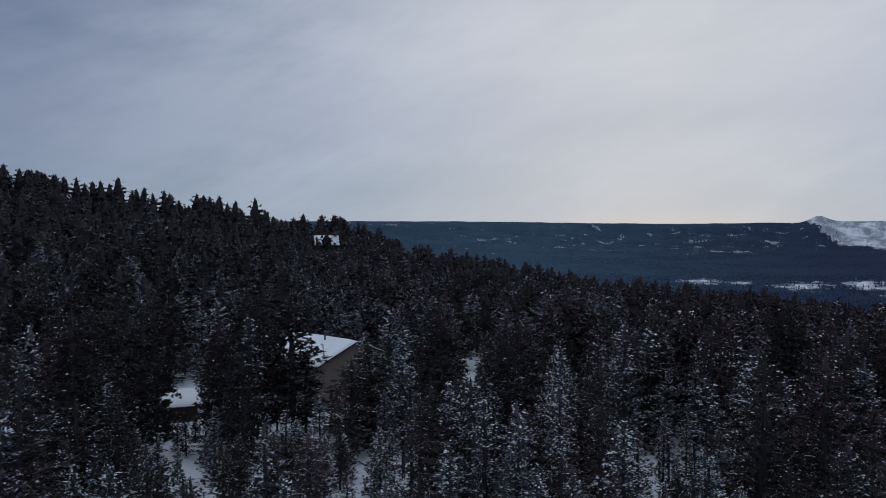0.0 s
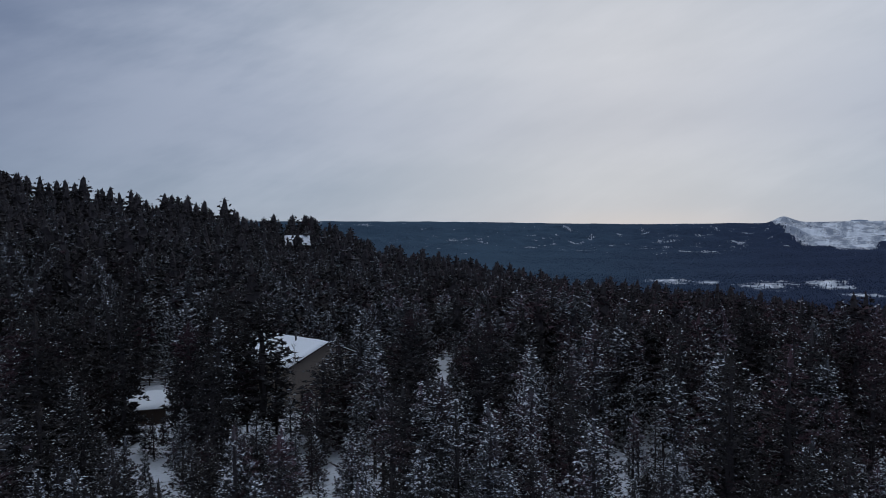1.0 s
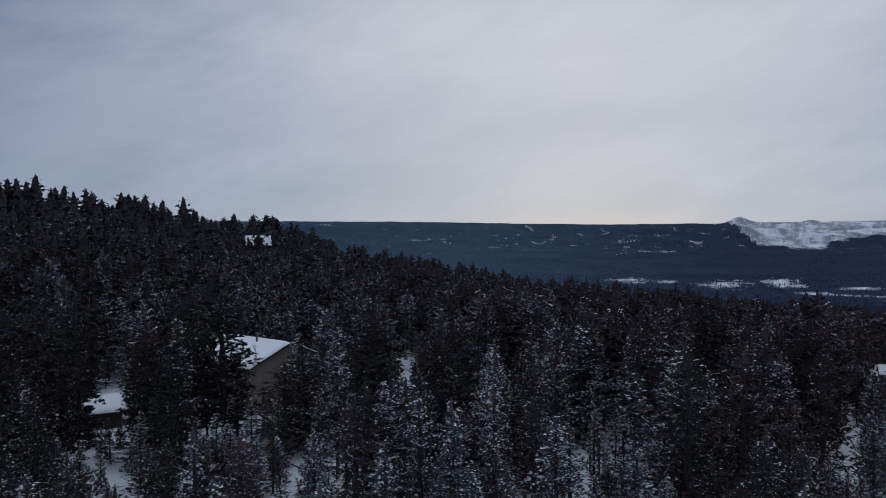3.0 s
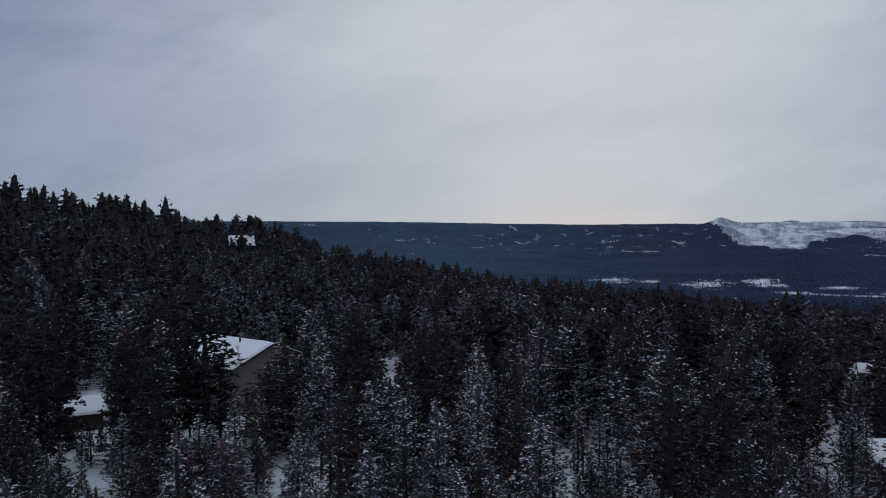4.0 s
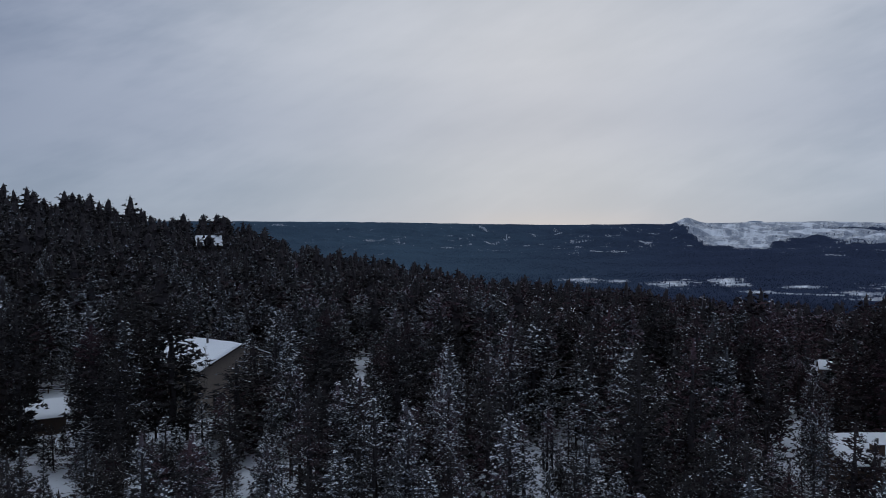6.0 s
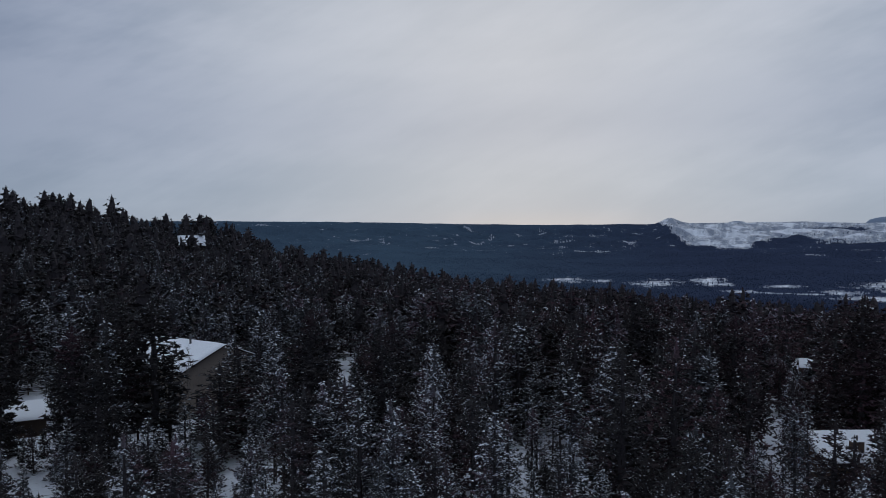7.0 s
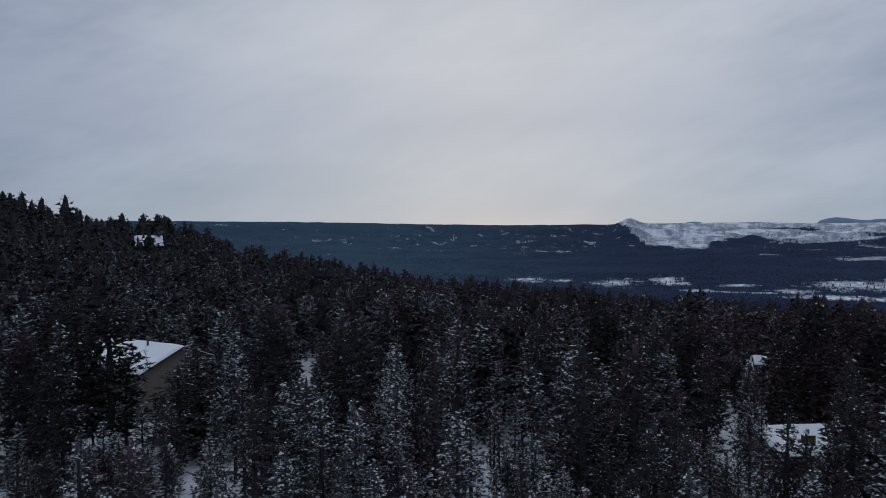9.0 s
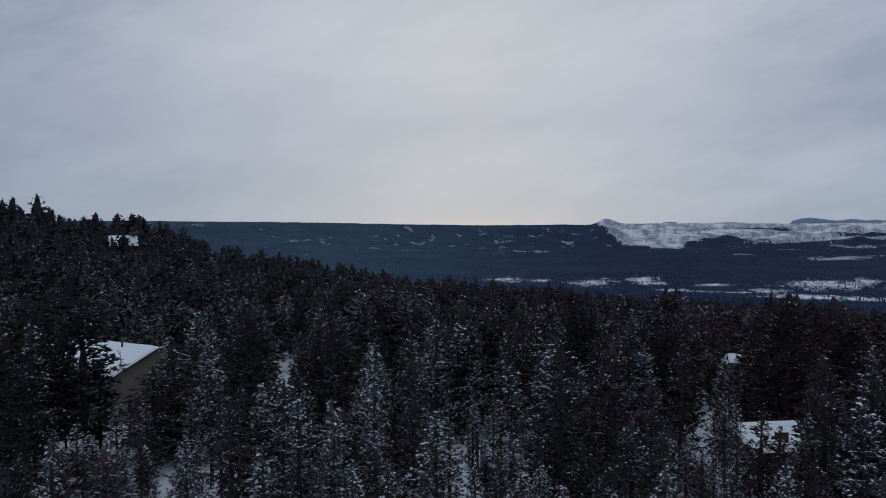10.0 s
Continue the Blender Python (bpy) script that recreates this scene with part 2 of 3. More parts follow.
# ---- the lie of the land ----
def lattice(ix, iy, seed):
    h = (ix.astype(np.int64) * 374761393 + iy.astype(np.int64) * 668265263 + seed * 1442695041) & 0x7FFFFFFF
    h = ((h ^ (h >> 13)) * 1274126177) & 0x7FFFFFFF
    return ((h ^ (h >> 16)) & 0xFFFF) / 65535.0


def value_noise(x, y, seed=0, octaves=4):
    x, y = np.asarray(x, float), np.asarray(y, float)
    total, amp, norm = np.zeros(np.broadcast(x, y).shape), 1.0, 0.0
    for o in range(octaves):
        ix, iy = np.floor(x), np.floor(y)
        fx, fy = x - ix, y - iy
        fx, fy = fx * fx * (3 - 2 * fx), fy * fy * (3 - 2 * fy)
        a, b = lattice(ix, iy, seed + o), lattice(ix + 1, iy, seed + o)
        c, d = lattice(ix, iy + 1, seed + o), lattice(ix + 1, iy + 1, seed + o)
        total += amp * ((a * (1 - fx) + b * fx) * (1 - fy) + (c * (1 - fx) + d * fx) * fy)
        norm += amp
        amp, x, y = amp * 0.5, x * 2.03 + 17.1, y * 2.03 + 5.7
    return total / norm


CREST = 300.0
CREST_AZ = [-180, -60, -31.8, -24.8, -16.9, -12.6, -7.2, -3.8, -0.2, 3.9, 7.9, 12.3, 19.5, 26.0, 32.0, 41.0, 47.0, 70, 180]
CREST_Z = [10, 40, 34.0, 26.4, 20.6, 17.0, 13.4, 8.2, 2.6, -1.4, -6.0, -8.5, -11.8, -16.2, -19.0, -20.4, -21.2, -22, 10]
SKY_AZ = [-180, -10, 0.7, 9.7, 17.4, 26.6, 27.1, 27.4, 27.7, 27.95, 28.25, 28.7, 29.2, 32, 37, 40.5, 47, 60, 180]
SKY_EL = [1.2, 1.18, 1.14, 0.96, 0.80, 0.82, 1.0, 1.16, 1.25, 1.23, 1.12, 0.94, 0.86, 0.86, 0.86, 0.72, 0.74, 0.9, 1.2]
FLOOR = -118.0


def smooth(x, a, b):
    t = np.clip((x - a) / (b - a), 0, 1)
    return t * t * (3 - 2 * t)


def land(x, y):
    """The height of the ground."""
    x, y = np.asarray(x, float), np.asarray(y, float)
    r, az = np.hypot(x, y), np.degrees(np.arctan2(x, y))
    crest = np.interp(az, CREST_AZ, CREST_Z)
    z = crest * np.clip((r - 85) / (CREST - 85), 0, 1) ** 1.15
    z = z + 0.9 * (value_noise(x / 22, y / 22, 3) - 0.5) * smooth(r, 100, 160) + 0.25 * (value_noise(x / 5, y / 5, 5) - 0.5)
    # past the crest: down to the valley floor, then up the far side
    down = smooth(r, CREST + 5, 1250)
    z = z * (1 - down) + (FLOOR + EYE) * down - 14 * smooth(r, CREST + 5, CREST + 120) * (1 - down)
    sky = np.interp(az, SKY_AZ, SKY_EL) + 0.07 * (value_noise(az * 0.9, az * 0.0, 61, 3) - 0.5)
    rise = np.clip((r - 1950) / 2550, 0, 1.0)
    el = -3.45 + rise * (sky + 3.45)
    far = np.tan(np.radians(el)) * r + EYE
    rough = value_noise(x / 330, y / 330, 9, 5) - 0.5
    far = far + rough * 34 * smooth(r, 2000, 2600) * (1 - smooth(r, 4150, 4480))
    far = far + ((value_noise(x / 110, y / 110, 13, 4) - 0.5) * 26 + np.abs(value_noise(x / 260, y / 200, 17, 3) - 0.5) * 70 - 12 + (value_noise(x / 46, y / 60, 19, 2) - 0.5) * 17) * smooth(r, 3300, 3700) * (1 - smooth(r, 4300, 4480))
    z = np.where(r > 1950, far, z)
    z = z - 60 * smooth(r, 4520, 4700)
    # blue hills behind the bare fell
    hills = np.interp(az, [31.2, 31.9, 32.5, 33.1, 33.8, 40.3, 40.9, 41.5, 42.0, 42.6, 43.3, 43.9, 44.5, 45.0, 45.5, 46.0, 47.5, 60], [0, 0.9, 0.97, 0.9, 0, 0, 0.92, 1.09, 1.15, 1.08, 0.96, 0.9, 1.0, 0.98, 0.88, 0.93, 0.8, 0.8])
    z = np.where(r > 4700, np.maximum(z, (np.tan(np.radians(hills)) * r + EYE) * smooth(r, 4680, 4800) * (hills > 0)), z)
    return z


def height(x, y):
    return float(land(np.array([x]), np.array([y]))[0])


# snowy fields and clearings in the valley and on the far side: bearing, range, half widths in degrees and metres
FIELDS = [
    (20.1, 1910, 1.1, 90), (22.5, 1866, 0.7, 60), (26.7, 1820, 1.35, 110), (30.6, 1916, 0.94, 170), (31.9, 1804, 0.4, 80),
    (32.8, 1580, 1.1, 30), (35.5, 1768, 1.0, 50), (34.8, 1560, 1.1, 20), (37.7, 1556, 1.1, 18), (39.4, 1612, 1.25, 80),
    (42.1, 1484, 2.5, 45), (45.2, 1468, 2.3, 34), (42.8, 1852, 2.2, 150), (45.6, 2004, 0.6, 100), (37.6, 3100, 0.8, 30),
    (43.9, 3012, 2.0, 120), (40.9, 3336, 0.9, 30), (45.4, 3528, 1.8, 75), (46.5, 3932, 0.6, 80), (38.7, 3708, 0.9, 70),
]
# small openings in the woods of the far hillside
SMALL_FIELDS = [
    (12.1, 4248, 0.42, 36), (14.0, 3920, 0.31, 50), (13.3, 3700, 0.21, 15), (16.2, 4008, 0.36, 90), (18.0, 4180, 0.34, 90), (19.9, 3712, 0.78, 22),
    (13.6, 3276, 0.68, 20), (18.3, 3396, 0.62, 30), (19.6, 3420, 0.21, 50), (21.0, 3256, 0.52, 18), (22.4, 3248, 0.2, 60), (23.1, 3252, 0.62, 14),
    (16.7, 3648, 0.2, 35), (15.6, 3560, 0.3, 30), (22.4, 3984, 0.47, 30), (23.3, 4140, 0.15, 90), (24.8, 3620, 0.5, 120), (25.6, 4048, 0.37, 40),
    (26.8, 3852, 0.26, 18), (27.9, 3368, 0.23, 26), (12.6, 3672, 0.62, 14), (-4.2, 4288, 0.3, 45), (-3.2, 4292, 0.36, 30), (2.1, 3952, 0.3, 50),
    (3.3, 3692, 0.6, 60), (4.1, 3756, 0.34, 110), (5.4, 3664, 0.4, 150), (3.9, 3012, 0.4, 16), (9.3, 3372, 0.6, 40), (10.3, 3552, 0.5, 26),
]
BALD_AZ = [26.6, 27.0, 27.5, 28.0, 30.4, 31.2, 33.3, 34.1, 36.6, 38.4, 40.2, 43.8, 45, 60]
BALD_R = [4600, 4450, 4200, 3830, 3600, 3380, 3380, 3760, 3900, 3740, 3660, 3650, 3760, 3800]


def cover_at(x, y):
    """1 where the woods are closed, 0 where snow lies open."""
    r, az = np.hypot(x, y), np.degrees(np.arctan2(x, y))
    wob = value_noise(x / 120, y / 120, 21, 4) - 0.5 + 0.7 * (value_noise(x / 34, y / 34, 23, 3) - 0.5)
    bits = 0.9 * (value_noise(az * 3.2, r / np.where(r < 2500, 42, 17), 27, 3) - 0.5)
    c = np.ones_like(r)
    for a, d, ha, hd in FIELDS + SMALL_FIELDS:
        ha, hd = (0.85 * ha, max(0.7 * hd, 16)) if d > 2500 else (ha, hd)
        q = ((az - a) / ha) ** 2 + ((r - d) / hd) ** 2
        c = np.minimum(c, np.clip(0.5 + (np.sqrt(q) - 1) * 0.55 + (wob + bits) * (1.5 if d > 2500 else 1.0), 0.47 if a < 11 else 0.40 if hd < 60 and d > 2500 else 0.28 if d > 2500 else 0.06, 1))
    streak = value_noise(az * 2.1, r / 45, 31, 4)
    c = np.minimum(c, 1 - 0.5 * smooth(streak, 0.66, 0.76) * smooth(r, 2900, 3300))
    c = np.minimum(c, 1 - 0.2 * smooth(value_noise(az * 0.8, r / 150, 37, 3), 0.48, 0.72) * smooth(r, 2500, 3300))
    edge = np.interp(az, BALD_AZ, BALD_R)
    bald = np.clip(0.5 - (r - edge) / 170 + wob * 1.1, 0, 1)
    bald = np.maximum(bald, np.clip(0.05 + 0.24 * smooth(value_noise(x / 60, y / 110, 51, 5), 0.36, 0.68), 0, 1))
    bald = np.where(az > 26.6, bald, 1)
    for a, d, ha, hd in ((39.4, 4301, 1.6, 70), (45.8, 3990, 1.5, 80)):
        q = np.sqrt(((az - a) / ha) ** 2 + ((r - d) / hd) ** 2)
        bald = np.maximum(bald, np.clip(0.5 + (1 - q) * 0.8 + wob, 0, 1))
    c = np.minimum(c, bald)
    c = np.where((r > 4560) & (az > 39), 1.0, c)
    return np.where(r < 420, 0.0, c)


def build_ground():
    az = np.concatenate([np.arange(-180, -38, 4.0), np.arange(-38, 52, 0.2), np.arange(52, 180, 4.0)])
    r = np.concatenate([[0.0], np.arange(4, 112, 4), np.arange(112, 330, 8), np.arange(330, 1300, 60), np.arange(1300, 1960, 15), np.arange(1960, 4520, 20), np.arange(4530, 4900, 25)])
    a, d = np.meshgrid(np.radians(az), r)
    x, y = np.sin(a) * d, np.cos(a) * d
    z = land(x, y)
    n, k = len(r), len(az)
    i, j = np.meshgrid(np.arange(n - 1), np.arange(k), indexing="ij")
    q = np.stack([i * k + j, i * k + (j + 1) % k, (i + 1) * k + (j + 1) % k, (i + 1) * k + j], -1).reshape(-1, 4)[:, ::-1]
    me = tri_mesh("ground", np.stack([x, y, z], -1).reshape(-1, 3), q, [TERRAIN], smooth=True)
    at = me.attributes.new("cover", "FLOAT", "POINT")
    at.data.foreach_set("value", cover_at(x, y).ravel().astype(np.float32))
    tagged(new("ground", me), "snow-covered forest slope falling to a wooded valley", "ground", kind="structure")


build_ground()


# ---- trees ----
def blades(rng, p, d, length, width, count):
    """Flat needle sprays: count blades at each point p, fanned out sideways about the way d."""
    k = len(p)
    p, length = np.repeat(p, count, 0), np.repeat(length, count) * rng.uniform(0.65, 1.25, k * count)
    flat = np.repeat(np.arctan2(d[:, 1], d[:, 0]), count) + np.tile(np.linspace(-1.25, 1.25, count), k) + rng.normal(0, 0.3, k * count)
    d = np.stack([np.cos(flat), np.sin(flat), np.repeat(d[:, 2], count) * 0.8 + rng.normal(0.05, 0.42, k * count)], 1)
    d /= np.linalg.norm(d, axis=1, keepdims=True)
    side = np.cross(d, rng.normal(0, 0.85, d.shape) + [0, 0, 0.7])
    side /= np.linalg.norm(side, axis=1, keepdims=True) + 1e-9
    w = side * (length * width * rng.uniform(0.6, 1.3, k * count))[:, None]
    long = d * length[:, None]
    v = np.stack([p - long * 0.45 - w * 0.5, p + long * 0.1 + w, p + long * 0.9 - w * 0.3], 1).reshape(-1, 3)
    return v, np.arange(k * count)[:, None] * 3 + np.array([[0, 1, 2]])


def snow_caps(rng, p, way, size, sides=4):
    """Thin cushions of snow lying along the branches."""
    n = len(p)
    a = np.linspace(0, 2 * np.pi, sides, False)[None] + rng.uniform(-0.3, 0.3, (n, sides))
    rad = size[:, None] * rng.uniform(0.75, 1.25, (n, sides))
    wide = rng.uniform(0.35, 0.8, (n, 1))
    turn = np.arctan2(way[:, 1], way[:, 0]) + rng.normal(0, 0.7, n)
    along, across = np.stack([np.cos(turn), np.sin(turn), np.zeros(n)], 1), np.stack([-np.sin(turn), np.cos(turn), np.zeros(n)], 1)
    ring = p[:, None] + along[:, None] * (np.cos(a) * rad)[..., None] + across[:, None] * (np.sin(a) * rad * wide)[..., None]
    ring[..., 2] -= rng.uniform(0.05, 0.42, (n, sides)) * size[:, None]
    top = (p + np.array([0, 0, 1.0]) * size[:, None] * rng.uniform(0.2, 0.42, (n, 1)))[:, None]
    v = np.concatenate([top, ring], 1).reshape(-1, 3)
    base = np.arange(n)[:, None, None] * (sides + 1)
    k = np.arange(sides)
    f = base + np.stack([np.zeros(sides, int), k + 1, (k + 1) % sides + 1], -1)[None]
    return v, f.reshape(-1, 3)


def tufts(rng, tall, start, radius, profile, count, sides, lean, fill):
    """The dense inside of a crown: one lumpy, ragged shell of needle tufts round the stem."""
    u = np.linspace(0, 0.92, count)
    z = tall * (start + (1 - start) * u)
    gap = (1 - start) * tall / count
    a = np.linspace(0, 2 * np.pi, sides, False)[None] + (np.arange(count) % 2 * np.pi / sides)[:, None] + rng.uniform(-0.25, 0.25, (count, sides))
    rad = radius * fill * (profile(u) + 0.05)[:, None] * rng.choice([0.5, 0.75, 1.0, 1.25], (count, sides)) * rng.uniform(0.85, 1.15, (count, sides))
    high = z[:, None] + rng.uniform(-0.75, 0.35, (count, sides)) * gap
    ring = np.stack([np.cos(a) * rad + lean[0] * high, np.sin(a) * rad + lean[1] * high, high], -1).reshape(-1, 3)
    tip = np.array([[lean[0], lean[1], 1.0]]) * tall * rng.uniform(0.97, 0.99)
    i, k = np.meshgrid(np.arange(count - 1), np.arange(sides), indexing="ij")
    odd = i % 2
    p0, p1 = i * sides + k, i * sides + (k + 1) % sides
    q0 = (i + 1) * sides + (k + odd) % sides
    lower = np.stack([p0, p1, q0], -1).reshape(-1, 3)
    nxt = (i + 1) * sides + (k + odd + 1) % sides
    upper = np.stack([p1, nxt, q0], -1).reshape(-1, 3)
    last = (count - 1) * sides + np.arange(sides)
    crest = np.stack([last, (count - 1) * sides + (np.arange(sides) + 1) % sides, np.full(sides, count * sides)], -1)
    return np.concatenate([ring, tip]), np.concatenate([lower, upper, crest])


PROFILES = {
    "cone": lambda u, k: (1 - u) ** 0.85 * (0.6 + 0.4 * np.minimum(1, u / 0.15)),
    "full": lambda u, k: np.clip(1 - u ** 1.55, 0, 1) ** 0.85 * (0.72 + 0.28 * np.minimum(1, u / 0.2) + 0.10 * np.sin(u * 15 + k)),
    "round": lambda u, k: np.clip(1 - u ** 2.2, 0, 1) ** 0.8 * (0.62 + 0.38 * np.minimum(1, u / 0.35) + 0.12 * np.sin(u * 17 + k)),
    "ragged": lambda u, k: (1 - u ** 1.5) ** 0.8 * (0.5 + 0.5 * np.abs(np.sin(u * 9 + k))),
}


def grow(seed, tall, crown_from, radius, shape, snow, whorls, per, pads, fan, spray, width, core=(9, 8), caps=4, lump=0.12, limbs=0, fill=0.09):
    """The pieces of a pine: trunk, needle sprays with the twigs inside, and snow, as vertices and faces."""
    rng = np.random.default_rng(seed)
    lean = rng.normal(0, 0.014, 2)
    profile = lambda u: PROFILES[shape](u, seed)
    stem = lambda z: np.stack([lean[0] * z, lean[1] * z, z], 1)
    # whorls of branches, level by level
    count = whorls * per
    u = np.repeat(((np.arange(whorls) + rng.uniform(0.15, 0.85, whorls)) / whorls) ** (0.92 if limbs else 0.82), per) + rng.normal(0, 0.22 / whorls if limbs else 0.5 / whorls, count)
    u = np.clip(u, 0, 0.99)
    az = np.repeat(rng.uniform(0, 6.28, whorls), per) + np.tile(np.arange(per) * 2 * np.pi / per, whorls) + rng.normal(0, 0.32, count)
    reach = radius * (profile(u) + 0.06) * rng.uniform(0.58, 1.12, count) * (1 + 0.14 * np.cos(az - rng.uniform(0, 6.28)))
    z0 = tall * (crown_from + (0.985 - crown_from) * u)
    rise = np.interp(u, [0, 0.35, 0.7, 0.9, 1], [-0.36, -0.18, 0.02, 0.25, 0.7]) + rng.normal(0, 0.10, count)
    out = np.stack([np.cos(az), np.sin(az), np.zeros(count)], 1)
    side = np.stack([-np.sin(az), np.cos(az), np.zeros(count)], 1)
    # sprays spread over each branch as over a flat, drooping fan
    s = rng.uniform(0.12, 1.0, (count, pads)) ** 0.8
    s[:, -1] = 1.0
    lat = rng.uniform(-1, 1, (count, pads)) * reach[:, None] * (0.10 + 0.44 * (1.05 - s))
    p = stem(z0)[:, None] + out[:, None] * (reach[:, None] * s)[..., None] + side[:, None] * lat[..., None]
    p[..., 2] += reach[:, None] * (rise[:, None] * s + 0.15 * s ** 2) - 0.22 * np.abs(lat) + rng.normal(0, 0.035, s.shape) * (1 + reach[:, None])
    p[..., 2] = np.minimum(p[..., 2], 0.985 * tall - 1.3 * np.hypot(p[..., 0] - lean[0] * tall, p[..., 1] - lean[1] * tall))
    d = np.repeat(out[:, None], pads, 1) + side[:, None] * (lat / (reach[:, None] + 0.1) * 1.6)[..., None] + [0, 0, 0.1]
    d[..., 2] += rise[:, None] * 0.5
    p, d = p.reshape(-1, 3), d.reshape(-1, 3)
    size = spray * np.repeat((0.32 if limbs else 0.45) + 0.6 * np.minimum(1, reach / (0.6 * radius)), pads) * rng.uniform(0.8, 1.2, len(p)) * np.repeat(np.interp(u, [0.8, 0.96], [1.0, 0.42 if limbs else 0.32]), pads)
    nv, nf = blades(rng, p, d, size, width, fan)
    lean3, up = np.array([lean[0], lean[1], 1.0]), np.linspace(0, 2 * np.pi, 3, False)
    foot = lean3 * tall * 0.88 + np.stack([np.cos(up), np.sin(up), 0 * up], 1) * 0.018 * tall
    lv, lf = np.concatenate([foot, [lean3 * tall]]), np.array([[0, 1, 3], [1, 2, 3], [2, 0, 3]])
    nv, nf = np.concatenate([nv, lv]), np.concatenate([nf, lf + len(nv)])
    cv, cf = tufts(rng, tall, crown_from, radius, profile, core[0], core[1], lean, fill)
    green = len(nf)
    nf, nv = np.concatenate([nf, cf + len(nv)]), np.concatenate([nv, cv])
    # snow lies in clumps, heavier on some branches than on others
    load = np.repeat(rng.gamma(1.6, 0.6, count) * np.interp(u, [0.72, 0.95], [1.0, 0.3]), pads)
    pick = (rng.uniform(0, 1, len(p)) < snow * load) & (s.ravel() > 0.4)
    sv, sf = snow_caps(rng, p[pick] + [0, 0, lump * 0.5], d[pick], lump * rng.uniform(0.45, 1.5, pick.sum()) ** 1.2, caps)
    # trunk and limbs
    sides = 7 if limbs else 4
    levels = np.linspace(0, 0.97, 7 if limbs else 2)
    a = np.linspace(0, 2 * np.pi, sides, False)
    thick = 0.0115 * tall * (1 - levels) ** 0.8 + 0.015
    rings = np.stack([np.cos(a)[None] * thick[:, None], np.sin(a)[None] * thick[:, None], np.repeat(levels[:, None] * tall, sides, 1)], -1)
    rings[..., 0] += lean[0] * levels[:, None] * tall
    rings[..., 1] += lean[1] * levels[:, None] * tall
    tv = [rings.reshape(-1, 3)]
    i, j = np.meshgrid(np.arange(len(levels) - 1), np.arange(sides), indexing="ij")
    tf = [np.stack([i * sides + j, i * sides + (j + 1) % sides, (i + 1) * sides + (j + 1) % sides, (i + 1) * sides + j], -1).reshape(-1, 4)]
    if limbs:
        bare = rng.uniform(0.12, max(0.2, crown_from + 0.05), limbs // 2) * tall
        zs = np.concatenate([bare, rng.choice(z0, limbs - limbs // 2)])
        la = rng.uniform(0, 6.28, limbs)
        ll = np.concatenate([rng.uniform(0.4, 1.0, limbs // 2) * radius * 0.75, rng.uniform(0.6, 0.95, limbs - limbs // 2) * radius * 0.8])
        root = stem(zs)
        end = root + np.stack([np.cos(la), np.sin(la), rng.uniform(-0.3, 0.12, limbs)], 1) * ll[:, None]
        off = np.stack([-np.sin(la), np.cos(la), np.zeros(limbs)], 1) * 0.028
        upv = np.array([0, 0, 0.035])
        lv = np.stack([root - off, root + off, root + upv, end - off * 0.2, end + off * 0.2, end + upv * 0.2], 1).reshape(-1, 3)
        b = np.arange(limbs)[:, None, None] * 6 + len(tv[0])
        tf.append((b + np.array([[[0, 1, 4, 3], [1, 2, 5, 4], [2, 0, 3, 5]]])).reshape(-1, 4))
        tv.append(lv)
    return (np.concatenate(tv), np.concatenate(tf)), (nv, nf, np.repeat([0, 1], [green, len(cf)])), (sv, sf)


# kinds of pine: crown start, crown radius share, outline, snow load, needle coat, label
KINDS = {
    "dark": (0.14, 0.185, "round", 0.05, 3, "tall dark pine with hardly any snow on its crown"),
    "brown": (0.06, 0.225, "full", 0.19, 0, "dark brownish pine with a few flecks of snow"),
    "snowy": (0.07, 0.245, "cone", 0.52, 1, "green pine with snow lying on its branches"),
    "laden": (0.06, 0.25, "cone", 0.66, 2, "pine heavily laden with clumps of snow"),
    "bare": (0.32, 0.165, "ragged", 0.5, 1, "slim pine with a bare lower trunk and snow flecks"),
    "young": (0.05, 0.250, "cone", 0.6, 2, "young bushy pine with thick snow clumps"),
}
TALL = {"dark": 15.5, "brown": 12.0, "snowy": 13.0, "laden": 11.5, "bare": 13.5, "young": 6.0}


def near_stock():
    stock = {}
    for kind, (start, share, shape, snow, coat, label) in KINDS.items():
        for v in range(4):
            tall = TALL[kind]
            whorls, per, pads = {"dark": (25, 7, 10), "young": (13, 5, 8), "bare": (13, 5, 8)}.get(kind, (21, 6, 8))
            t, n, s = grow(hash_seed(kind, v), tall, start, share * tall, shape, snow, whorls, per, pads, 3, 0.49 if kind == "dark" else 0.44, 0.30,
                           (14, 7), 4, 0.118 if coat == 2 else 0.085 if kind == "brown" else 0.11, 70 if kind == "bare" else 34)
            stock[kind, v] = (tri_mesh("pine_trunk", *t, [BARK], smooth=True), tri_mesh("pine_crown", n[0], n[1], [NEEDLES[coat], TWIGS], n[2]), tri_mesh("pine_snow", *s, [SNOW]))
    return stock


def hash_seed(kind, v):
    return sum(ord(c) for c in kind) * 7 + v * 101


STOCK = near_stock()


def pine(x, y, z, tall, kind, turn, v=0, wide=1.0):
    trunk, crown, snow = STOCK[kind, v % 4]
    base = new("pine_tree")
    s = tall / TALL[kind]
    base.matrix_world = Matrix.LocRotScale((x, y, z - 0.1), Euler((0, 0, turn)), (s * wide * 1.12, s * wide * 1.12, s))
    tagged(base, KINDS[kind][5], "tree", group="pine forest")
    for name, me in (("trunk", trunk), ("crown", crown)):
        ob = new(name, me)
        ob.parent = base
    load = new("snow_load", snow)
    load.parent = ob
    tagged(load, kind="stuff")
    return base


